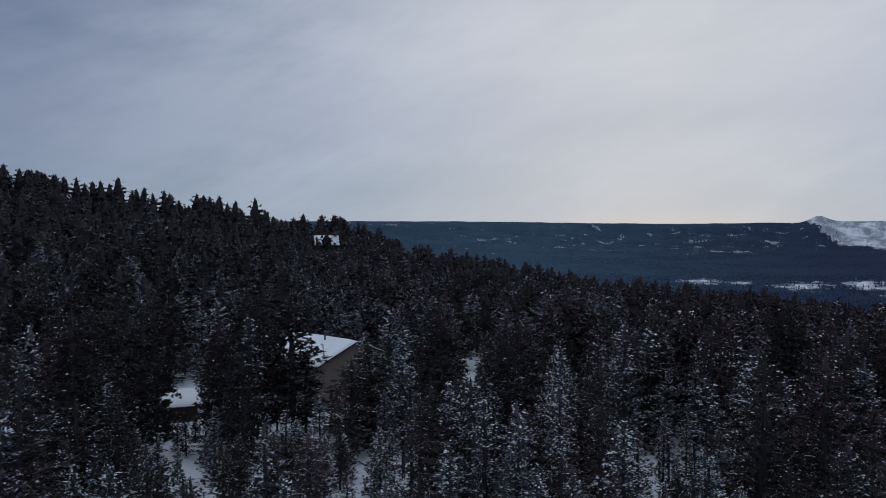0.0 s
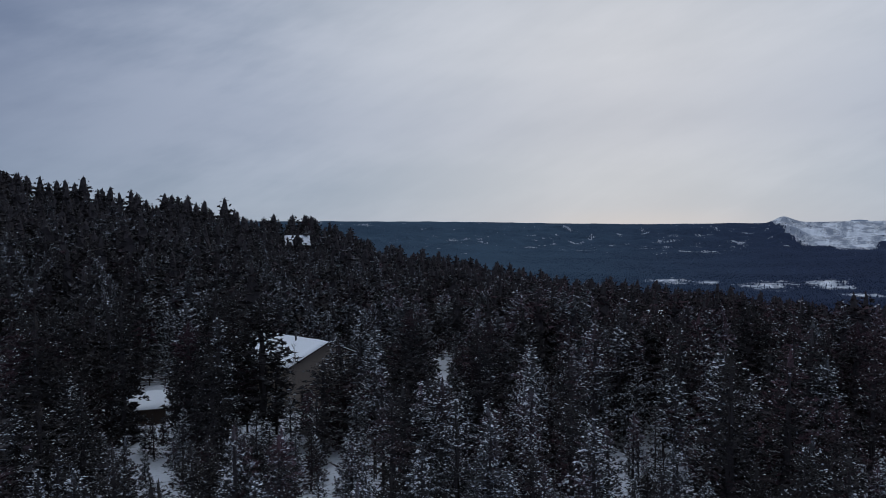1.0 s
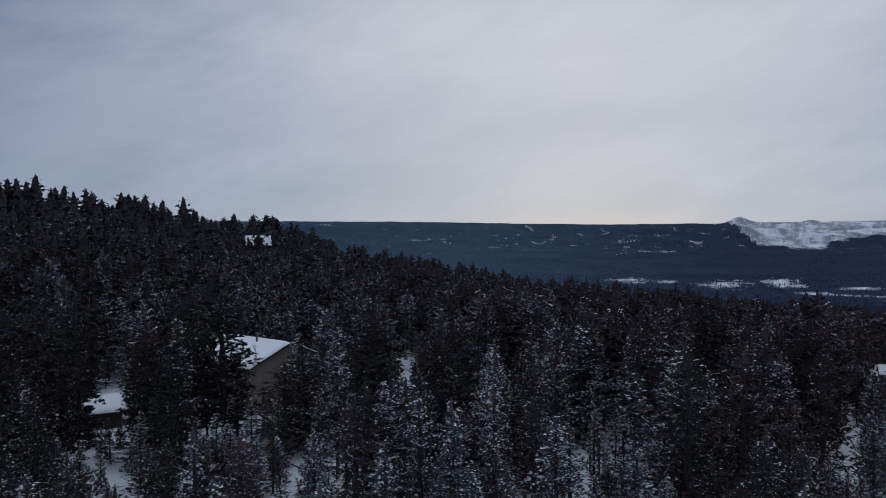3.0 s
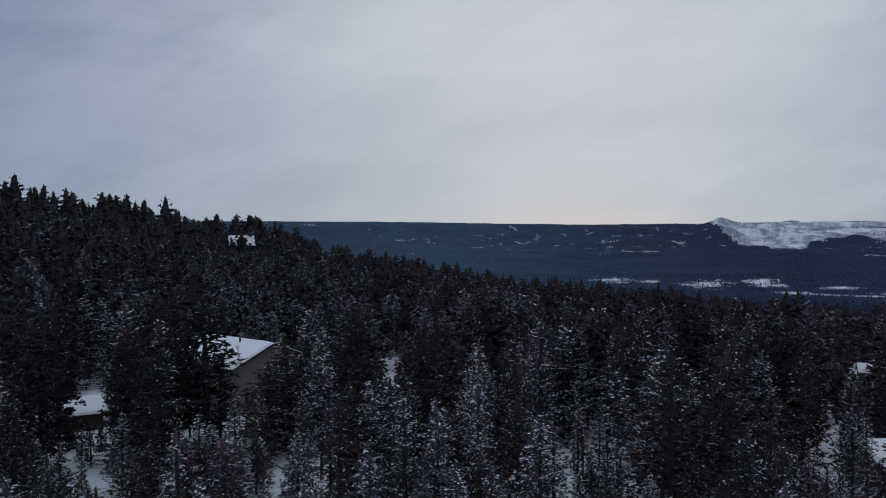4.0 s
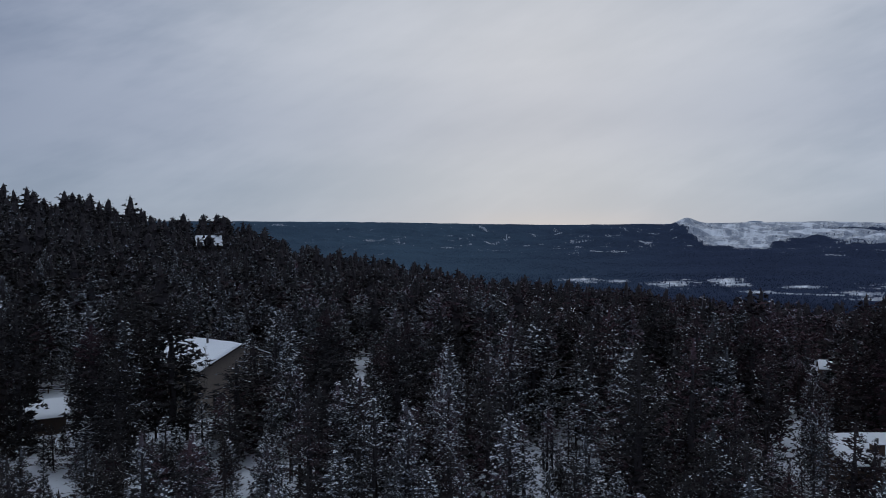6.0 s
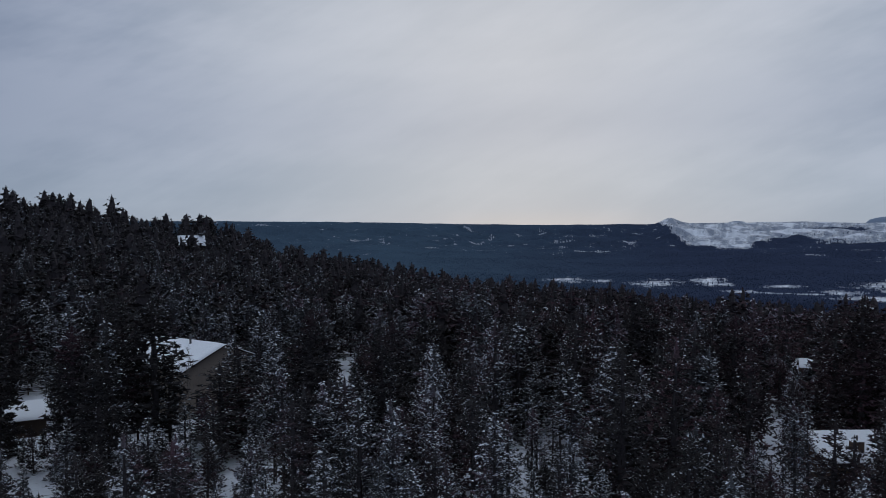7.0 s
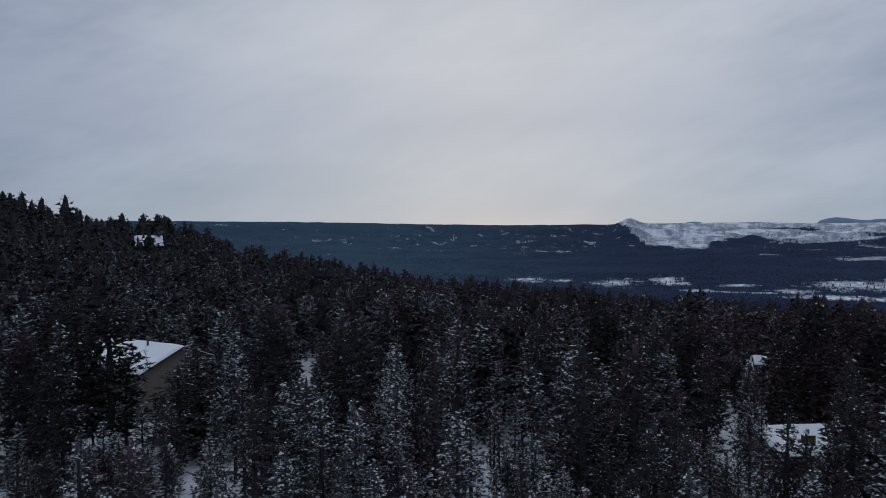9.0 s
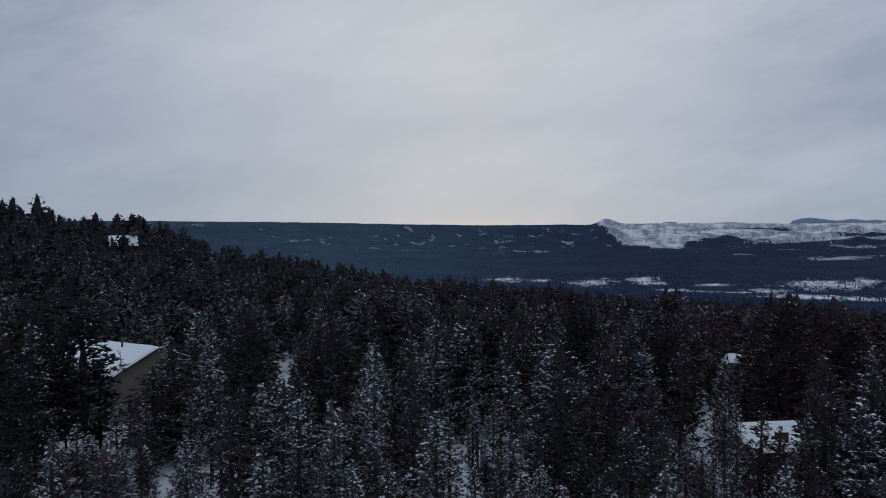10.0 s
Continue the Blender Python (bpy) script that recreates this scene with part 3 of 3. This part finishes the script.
def polar(az, d):
    return d * math.sin(radians(az)), d * math.cos(radians(az))


# places that stay open: bearing from, to, lowest sight line, how far out it lies
OPEN = [
    (-10.9, -7.0, -10.1, 92), (-9.3, -7.0, -7.9, 105), (-7.0, -5.7, -9.1, 100), (-9.4, -5.0, -14.4, 66), (-10.2, -8.4, -11.8, 88), (-20.9, -18.95, -13.4, 86), (-20.2, -19.6, -17.2, 82),
    (-13.9, -10.6, -13.0, 74), (-16.7, -14.6, -13.8, 62), (-23.2, -21.2, -13.4, 72), (-11.0, -10.75, -14.4, 86), (-3.85, -3.5, -16.6, 72), (1.5, 2.75, -10.8, 122), (7.0, 7.25, -12.7, 96), (10.8, 11.2, -10.6, 112),
    (18.2, 18.4, -16.2, 70), (21.75, 21.95, -17.0, 66), (34.6, 35.4, -16.0, 92), (36.3, 37.6, -9.5, 165), (35.1, 35.35, -8.9, 185), (36.4, 36.75, -9.2, 185),
    (41.75, 42.05, -9.1, 165), (39.85, 41.5, -14.9, 74), (37.9, 38.9, -16.0, 74), (-21.3, -19.0, -11.6, 103), (-10.2, -9.35, -0.8, 266), (-9.1, -8.3, -0.8, 266),
    (18.1, 18.4, -6.0, 246), (19.2, 19.5, -5.9, 246),
]
# building plots: x, y, radius
PLOTS = [(-16.0, 94.7, 9.2), (-33.5, 83.0, 3.6), (-30.0, 84.4, 3.6), (-30.5, 81.5, 2.4), (44.0, 56.4, 3.8), (47.4, 56.0, 3.8), (92.2, 119.6, 5.0), (80.8, 236.5, 6.0)]

# trees that stand out: bearing, distance, height, kind, breadth
LANDMARKS = [
    (-21.95, 74, 15.5, "dark", 0.80), (-11.95, 76, 15.6, "dark", 1.25), (-13.2, 78.6, 12.5, "dark", 0.7), (-27.5, 58, 10.0, "brown", 1.3), (-19.3, 113, 11.0, "snowy", 1.2), (-20.3, 115, 11.0, "laden", 1.1), (-18.7, 110, 10.0, "snowy", 1.1), (2.0, 129, 11.0, "snowy", 1.3), (1.4, 127, 10.0, "brown", 1.2), (2.7, 128, 10.5, "snowy", 1.1), (-15.7, 64, 12.2, "dark", 0.9), (-17.6, 95, 13.2, "laden", 1.1),
    (-11.0, 79, 8.6, "snowy", 1.1), (-5.6, 77, 10.2, "brown", 1.7), (-7.2, 72, 9.4, "brown", 1.9), (-4.5, 84, 13.2, "snowy", 1.15), (-6.3, 81, 11.0, "snowy", 1.0), (0.2, 47, 7.6, "young", 1.0),
    (9.2, 50, 7.8, "laden", 1.1), (-2.6, 61, 10.8, "bare", 1.0), (-3.3, 63, 11.5, "bare", 1.0), (-19.95, 74, 4.6, "brown", 0.9), (-18.25, 84, 9.5, "brown", 0.6), (-20.0, 107, 5.0, "snowy", 1.2), (-19.0, 106.5, 4.6, "laden", 1.2),
    (-20.6, 66, 3.4, "young", 0.8), (-19.3, 79, 3.0, "young", 0.9), (-20.2, 60, 3.0, "snowy", 1.3), (37.3, 63, 7.6, "snowy", 0.8), (36.5, 60, 9.0, "snowy", 0.75), (36.3, 67, 9.5, "brown", 0.7), (36.4, 73, 6.0, "snowy", 0.8), (38.85, 51, 9.9, "brown", 1.0), (40.15, 50, 9.1, "brown", 0.85), (38.2, 54, 7.0, "snowy", 0.7), (34.9, 52, 5.8, "brown", 1.1), (35.7, 54, 5.6, "snowy", 1.0), (35.0, 56, 5.4, "snowy", 0.9), (33.7, 56, 6.2, "snowy", 1.0), (34.8, 48, 6.0, "brown", 0.9),
    (42.0, 61, 7.8, "snowy", 0.9), (43.2, 63, 12.0, "brown", 1.1),
]


def room(x, y, z, wide):
    """How tall a tree may grow there without standing on a plot or closing an opening."""
    for px, py, pr in PLOTS:
        if math.hypot(x - px, y - py) < pr + 0.3 * wide:
            return 0.0
    d, az = math.hypot(x, y), math.degrees(math.atan2(x, y))
    margin = math.degrees(math.atan2(wide * (0.5 if az > 0 else 0.62 if d < 150 else 1.1), d))
    most = 99.0
    for a0, a1, low, far in OPEN:
        if d < far and a0 - margin < az < a1 + margin:
            most = min(most, EYE + d * math.tan(radians(low)) - z)
    return most


def plant():
    rng = np.random.default_rng(11)
    spots = []
    for az, d, tall, kind, wide in LANDMARKS:
        x, y = polar(az, d)
        spots.append((x, y, height(x, y), tall, kind, wide))
    wild = []
    for grid, lo, hi in ((3.45, 36, 125), (4.5, 125, CREST + 18)):
        gx, gy = np.meshgrid(np.arange(-240, 330, grid), np.arange(4, 400, grid))
        x = (gx + rng.uniform(-0.46, 0.46, gx.shape) * grid).ravel()
        y = (gy + rng.uniform(-0.46, 0.46, gx.shape) * grid).ravel()
        d, az = np.hypot(x, y), np.degrees(np.arctan2(x, y))
        keep = (d > lo) & (d < hi) & (az > -34.5) & (az < 49.5) & (rng.uniform(0, 1, len(x)) > 0.06)
        x, y, d, az = x[keep], y[keep], d[keep], az[keep]
        snowy = value_noise(x / 30, y / 30, 41, 3) + 0.08 * np.clip(-az / 20, -1, 1)
        wild += zip(d, az, x, y, land(x, y), snowy, rng.uniform(0, 1, len(x)), rng.uniform(0, 1, len(x)))
    wild.sort()
    stand = [(s[0], s[1]) for s in spots]
    near, rest = 0, []
    for d, az, x, y, z, snowy, pick, jitter in wild:
        if d < 50:
            pick = pick + (0.5 if az > 30 else 0.35 if az > 18 else 0.0)
            kind = "young" if pick < 0.2 else "laden" if pick < 0.34 else "snowy" if pick < 0.75 else "brown"
            tall = 4.5 + (d - 36) * 0.26 + 3.0 * jitter
            kind = "snowy" if kind == "young" and tall > 6.5 else kind
        else:
            bias = (0.66 if snowy > 0.52 else 0.34) * (1.0 if d < 170 else 0.7) * (0.4 if az > 32 else 0.62 if az > 22 else (1.0 if d < 95 else 0.75) if az < -24 else 0.85 if az < -14 and d > 110 else 1.0)
            kind = ("laden" if pick < bias * 0.26 else "snowy" if pick < bias else "bare" if pick < bias + 0.1 else "brown" if pick < 0.88 else "dark")
            tall = (7.4 + 7.0 * jitter) * (1.12 if kind == "dark" else 0.9 if kind == "laden" else 1.0)
            if 13 < az < 24 and 55 < d < 88 and jitter < 0.55:
                kind = "bare"
            if d > CREST - 25:
                tall *= (0.77 + 0.46 * jitter ** 1.6) * np.interp(az, [-12, -6, -2, 10, 14], [1.0, 0.92, 0.84, 0.9, 0.8])
                kind = "dark" if pick > 0.4 else "brown"
        if min(math.hypot(x - a, y - b) for a, b in stand) < 2.7:
            continue
        for share in (1.0, 0.8, 0.62, 0.48, 0.36, 0.26, 0.18):
            grown = tall * share
            if room(x, y, z, KINDS["young" if grown < 5 else kind][1] * grown) >= grown:
                break
        else:
            continue
        tall = grown
        if tall < 5:
            kind = "young"
        if near < 300 - len(LANDMARKS):
            spots.append((x, y, z, tall, kind, 1.0))
            near += 1
        else:
            rest.append((d, x, y, z, tall, kind, jitter))
    # a few tall pines that stand out on the ridge
    for az, d, tall in ((-30.6, 297, 14.5), (-28.8, 298, 13.5), (-27.1, 296, 16.0), (-26.1, 298, 13.5), (-21.0, 297, 14.0), (-20.2, 298, 13.5), (-18.5, 296, 17.0), (-13.3, 298, 12.5), (-11.4, 297, 12.5)):
        x, y = polar(az, d)
        rest.append((d, x, y, height(x, y), tall, "dark", (0.2, 0.5, 0.8)[int(tall * 2) % 3]))
    # two pines stand close before the house on the ridge
    for az, d, tall in ((-10.75, 262, 13.0), (-9.95, 261, 9.6), (-9.3, 263, 13.6), (-8.95, 261, 9.8), (-7.9, 262, 12.5)):
        x, y = polar(az, d)
        rest.append((d, x, y, height(x, y), tall, "brown", 0.2))
    for i, (x, y, z, tall, kind, wide) in enumerate(spots):
        pine(x, y, z, tall, kind, (i * 2.4) % 6.28, i, wide)
    return rest


def far_woods(rest):
    """The woods past the nearest rows, in two belts of one mesh each."""
    rng = np.random.default_rng(5)
    # name, from, to, whorls, branches in each, sprays, blades, spray length and width, core, sides and size of the snow, its share
    belts = (("pine_wood", 0, 110, 17, 5, 6, 3, 0.58, 0.33, (11, 5), 4, 0.115, 0.9),
             ("slope_wood", 110, 180, 13, 5, 4, 2, 0.80, 0.38, (10, 6), 3, 0.115, 1.0),
             ("ridge_wood", 180, 9999, 9, 4, 3, 2, 1.02, 0.43, (8, 5), 3, 0.14, 0.5))
    for name, lo, hi, whorls, per, pads, fan, spray, width, core, caps, lump, share_of_snow in belts:
        stock = {}
        for kind, (start, share, shape, snow, coat, label) in KINDS.items():
            for v in range(3):
                t, n, s = grow(hash_seed(kind, v) + 5, TALL[kind], start, share * TALL[kind], shape, snow * share_of_snow, whorls, per, pads, fan, spray, width, core, caps, lump, 0, 0.16 if lo < 110 else 0.32 if lo < 180 else 0.52)
                v_all = np.concatenate([t[0], n[0], s[0]])
                trunk = np.concatenate([t[1][:, :3], t[1][:, [0, 2, 3]]])
                wood = np.concatenate([trunk, n[1] + len(t[0])])
                lids = s[1] + len(t[0]) + len(n[0])
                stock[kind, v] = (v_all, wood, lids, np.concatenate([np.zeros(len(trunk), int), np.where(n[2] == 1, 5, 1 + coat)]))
        vs, qs, ts, ms, base = [], [], [], [], 0
        for d, x, y, z, tall, kind, jitter in rest:
            if not lo <= d < hi:
                continue
            v, q, t, m = stock[kind, int(jitter * 2.999)]
            s, a = tall / TALL[kind], rng.uniform(0, 6.28)
            w = s * (1.12 if lo < 110 else 1.2 if lo < 180 else 1.3) * rng.uniform(0.82, 1.2)
            c, k = math.cos(a) * w, math.sin(a) * w
            vs.append(v @ np.array([[c, k, 0], [-k, c, 0], [0, 0, s]]) + [x, y, z - 0.1])
            qs.append(q + base)
            ts.append(t + base)
            ms.append(m)
            base += len(v)
        tagged(new(name, tri_mesh(name, np.concatenate(vs), np.concatenate(qs), [BARK, *NEEDLES, TWIGS], np.concatenate(ms))),
               "dense snow-flecked pine forest on the slope", "forest", kind="stuff")
        tagged(new(name + "_snow", tri_mesh(name + "_snow", np.concatenate(vs), np.concatenate(ts), [SNOW])),
               "lumps of snow lying on the branches of the pines", "snow", kind="stuff")


far_woods(plant())


def valley_woods():
    """Small conifers over the valley and the far side."""
    rng = np.random.default_rng(8)
    n = 46000
    az, r = rng.uniform(-9, 50, n), np.sqrt(rng.uniform(1330 ** 2, 4500 ** 2, n))
    r[: n // 3] = rng.uniform(950, 2150, n // 3)
    x, y = np.sin(np.radians(az)) * r, np.cos(np.radians(az)) * r
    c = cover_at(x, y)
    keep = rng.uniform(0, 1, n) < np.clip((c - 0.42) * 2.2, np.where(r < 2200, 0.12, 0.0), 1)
    x, y, r = x[keep], y[keep], r[keep]
    n = len(x)
    h = np.where(r < 1330, rng.uniform(5, 9, n), 2.0 + 5.0 * rng.uniform(0, 1, n) ** 2.2)
    h = np.where(r < 2200, h, rng.uniform(2.2, 5.0, n) * np.where(r > 4250, 0.55, 1.0))
    w = h * np.where(r < 2200, rng.uniform(0.2, 0.4, n), rng.uniform(0.7, 1.2, n))
    z = land(x, y)
    a = rng.uniform(0, 6.28, n)[:, None] + np.array([0, 1.26, 2.51, 3.77, 5.03])[None]
    ring = np.stack([x[:, None] + np.cos(a) * w[:, None], y[:, None] + np.sin(a) * w[:, None], z[:, None] + rng.uniform(-0.05, 0.2, (n, 5)) * h[:, None]], -1)
    v = np.concatenate([ring, np.stack([x, y, z + h], -1)[:, None]], 1)
    f = (np.arange(n)[:, None, None] * 6 + np.array([(i, (i + 1) % 5, 5) for i in range(5)])[None]).reshape(-1, 3)
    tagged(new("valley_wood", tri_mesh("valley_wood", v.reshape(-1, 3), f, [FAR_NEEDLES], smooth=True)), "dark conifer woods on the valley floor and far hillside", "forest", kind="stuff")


valley_woods()


# ---- houses ----
def gable_house(name, label, x, y, z, turn, length, half, eave, ridge, walls, over=0.4, snow=0.15, windows=()):
    """A gabled house: the ridge runs along its x; half, eave and ridge are those of the roof's edges."""
    house = new(name)
    house.matrix_world = pose(x, y, z, 0, 0, turn)
    tagged(house, label, "house")
    slope = (ridge - eave) / half
    hl, hw, t = length / 2 - over, half - over, 0.16
    top = eave + over * slope - t
    for s in (-1, 1):
        gable = [(-hw, -0.6), (hw, -0.6), (hw, top), (0, ridge - t), (-hw, top)]
        part("wall", prism(bmesh.new(), gable, "x", s * (hl - 0.18), s * hl), walls, house)
        part("wall", boxed(-hl + 0.18, hl - 0.18, min(s * hw, s * (hw - 0.18)), max(s * hw, s * (hw - 0.18)), -0.6, top), walls, house)
    for s in (-1, 1):
        e = [(0, ridge - t), (s * half, eave - t), (s * half, eave), (0, ridge)]
        roof = part("roof", prism(bmesh.new(), e, "x", -length / 2, length / 2), DARK_WOOD, house, "dark roof edge under the snow")
        bm = bmesh.new()
        k = 14
        rows = []
        for i in range(k + 1):
            u = -length / 2 - 0.04 + (length + 0.08) * i / k
            row = []
            for j in range(7):
                q = j / 6
                edge = 1 - max(0, (q - 0.8) / 0.2) ** 2 * 0.75
                side = 0.55 if i in (0, k) else 1.0
                lump = 0.018 * math.sin(u * 1.7 + j * 1.3 + x) + 0.012 * math.sin(u * 4.1 + x)
                row.append(bm.verts.new((u, s * (half + 0.05) * q, ridge - slope * half * q * 1.008 + 0.01 + (snow + lump) * edge * side)))
            rows.append(row)
        for i in range(k):
            for j in range(6):
                bm.faces.new((rows[i][j], rows[i + 1][j], rows[i + 1][j + 1], rows[i][j + 1]))
        rim = [rows[i][6] for i in range(k + 1)]
        under = [bm.verts.new((v.co.x, v.co.y, eave - 0.02)) for v in rim]
        for i in range(k):
            bm.faces.new((rim[i], rim[i + 1], under[i + 1], under[i]))
        for i in (0, k):
            low = [bm.verts.new((v.co.x, v.co.y, ridge - slope * abs(v.co.y) + 0.0)) for v in rows[i]]
            for j in range(6):
                bm.faces.new((rows[i][j], rows[i][j + 1], low[j + 1], low[j]))
        part("snow_cover", bm, SNOW, roof, "thick snow on the roof", smooth=True)
    for face, u, w, sill, h in windows:
        win = part("window", boxed(-w / 2, w / 2, -0.03, 0.03, 0, h), GLASS, house, "dark unlit window")
        frame_bm = bmesh.new()
        for args in ((-w / 2 - 0.09, -w / 2, -0.06, 0.06, -0.09, h + 0.09), (w / 2, w / 2 + 0.09, -0.06, 0.06, -0.09, h + 0.09), (-w / 2, w / 2, -0.06, 0.06, -0.09, 0), (-w / 2, w / 2, -0.06, 0.06, h, h + 0.09)):
            box(frame_bm, *args)
        part("frame", frame_bm, DARK_WOOD, win)
        win.matrix_local = pose(-hl - 0.02, u, sill, 0, 0, 90) if face == "gable" else pose(u, (hw + 0.02) * (1 if face == "front" else -1), sill)
    return house


main = gable_house("house", "large house with grey-brown siding and a snowy gable roof", -15.95, 94.73, 0, 136, 14.0, 6.11, 5.77, 8.16, SIDING,
                   windows=(("gable", 3.4, 1.1, 1.0, 1.5), ("front", -4.5, 1.2, 1.0, 1.4), ("front", -1.5, 1.2, 3.6, 1.2)))
flue = part("flue", tube(bmesh.new(), (-1.5, 0.9, 7.6), (-1.5, 0.9, 9.0), 0.13, 0.13), METAL, main, "thin dark flue pipe")
part("cap", tube(bmesh.new(), (-1.5, 0.9, 9.05), (-1.5, 0.9, 9.2), 0.22, 0.05), METAL, flue)
lamp = part("wall_lamp", boxed(-0.4, -0.28, 5.75, 5.87, 2.25, 2.42), GLOW, main, "small lit orange wall lamp")

cx, cy = polar(-20.9, 89.6)
gable_house("cabin", "low dark wooden cabin with a snow-covered roof", cx - 0.2, cy, -0.2, 20.9 + 0, 6.4, 2.7, 2.2, 3.55, DARK_WOOD, 0.3, 0.2)
brown_cabin = gable_house("cabin", "brown cabin with a snowy roof among pines", 45.7, 55.9, 0, -7.8, 6.8, 3.4, 2.0, 3.65, BROWN_WOOD, 0.35, 0.2)
rx, ry = polar(-9.3, 270)
gable_house("house", "house on the wooded ridge with snowy roofs", rx, ry, height(rx, ry), 15, 9.2, 4.2, 5.7, 9.2, DARK_WOOD)

sx, sy = polar(37.5, 152)
gable_house("shed", "small shed with a snow-covered roof in a clearing", sx, sy, height(sx, sy), -30, 4.6, 2.1, 1.3, 2.6, BROWN_WOOD, 0.25, 0.2)
mx, my = polar(18.85, 250)
gable_house("cabin", "far cabin with a snowy roof behind pines", mx, my, height(mx, my), -25, 7.0, 2.8, 2.6, 4.4, DARK_WOOD, 0.3, 0.2)

# a boarded chimney with a short flue on the brown cabin's roof
chimney = part("chimney", boxed(-0.4, 0.6, -2.6, -2.0, 1.8, 3.5, bevel=0.02), BROWN_WOOD, brown_cabin, "brown boarded chimney box")
part("snow_cap", boxed(-0.45, 0.65, -2.65, -1.95, 3.505, 3.57, bevel=0.03), SNOW, chimney)
flue = part("flue", tube(bmesh.new(), (0.1, -2.3, 3.57), (0.1, -2.3, 4.0), 0.09, 0.09), METAL, chimney, "short dark flue pipe")


def rail_fence(label, a, b, bays, tall=1.0, rails=(0.45, 0.9)):
    """A wooden fence of posts and rails from a to b."""
    base = new("wooden_fence")
    mid = ((a[0] + b[0]) / 2, (a[1] + b[1]) / 2)
    base.matrix_world = pose(*mid, height(*mid))
    tagged(base, label, "fence")
    ends = [Vector((p[0] - mid[0], p[1] - mid[1], height(*p) - height(*mid))) for p in (a, b)]
    for i in range(bays + 1):
        p = ends[0].lerp(ends[1], i / bays)
        part("post", tube(bmesh.new(), p - Vector((0, 0, 0.3)), p + Vector((0, 0, tall + 0.12)), 0.075, 0.07, 6), DARK_WOOD, base)
    for z in rails:
        rail = part("rail", tube(bmesh.new(), ends[0] + Vector((0, 0, z)), ends[1] + Vector((0, 0, z)), 0.055, 0.055, 6), DARK_WOOD, base)
        part("snow_line", tube(bmesh.new(), ends[0] + Vector((0, 0, z + 0.07)), ends[1] + Vector((0, 0, z + 0.07)), 0.045, 0.045, 5), SNOW, rail)


rail_fence("dark wooden rail fence in snow behind the cabin", polar(-23.5, 104), polar(-18.0, 104), 5)
rail_fence("wooden rail fence at the edge of a snowy clearing", polar(1.2, 124), polar(3.0, 124), 2)


def birch(x, y, tall, seed, label="thin leafless birch standing before the house"):
    """A thin leafless birch."""
    rng = random.Random(seed)
    base = new("birch_tree")
    base.matrix_world = pose(x, y, height(x, y) - 0.1)
    tagged(base, label, "tree")
    bm = bmesh.new()
    pts = [Vector((0, 0, 0))]
    for i in range(8):
        pts.append(pts[-1] + Vector((rng.uniform(-0.12, 0.12), rng.uniform(-0.12, 0.12), tall / 8)))
    for i in range(8):
        tube(bm, pts[i], pts[i + 1], 0.075 * (1 - i / 9), 0.075 * (1 - (i + 1) / 9), 6)
    part("trunk", bm, BIRCH, base)
    for i in range(26):
        k = rng.uniform(2.5, 7.9)
        p = pts[int(k)].lerp(pts[int(k) + 1], k % 1)
        a = rng.uniform(0, 6.28)
        reach = (1.9 - 0.17 * k) * rng.uniform(0.6, 1.1)
        q = p + Vector((math.cos(a) * reach * 0.6, math.sin(a) * reach * 0.6, reach * 0.9))
        bm = tube(bmesh.new(), p, q, 0.025, 0.010, 4)
        for j in range(3):
            w = p.lerp(q, rng.uniform(0.3, 0.95))
            tube(bm, w, w + Vector((rng.uniform(-0.4, 0.4), rng.uniform(-0.4, 0.4), rng.uniform(0.2, 0.6))), 0.012, 0.006, 3)
        part("branch", bm, BIRCH, base)


birch(*polar(-9.55, 84.0), 9.0, 3)
for k, (az, d, tall) in enumerate(((-8.5, 106, 9.2), (-7.9, 107.5, 8.8), (-7.3, 106.5, 8.2), (-9.1, 108, 8.6))):
    birch(*polar(az, d), tall, 11 + k, "leafless grey birch standing behind the house")
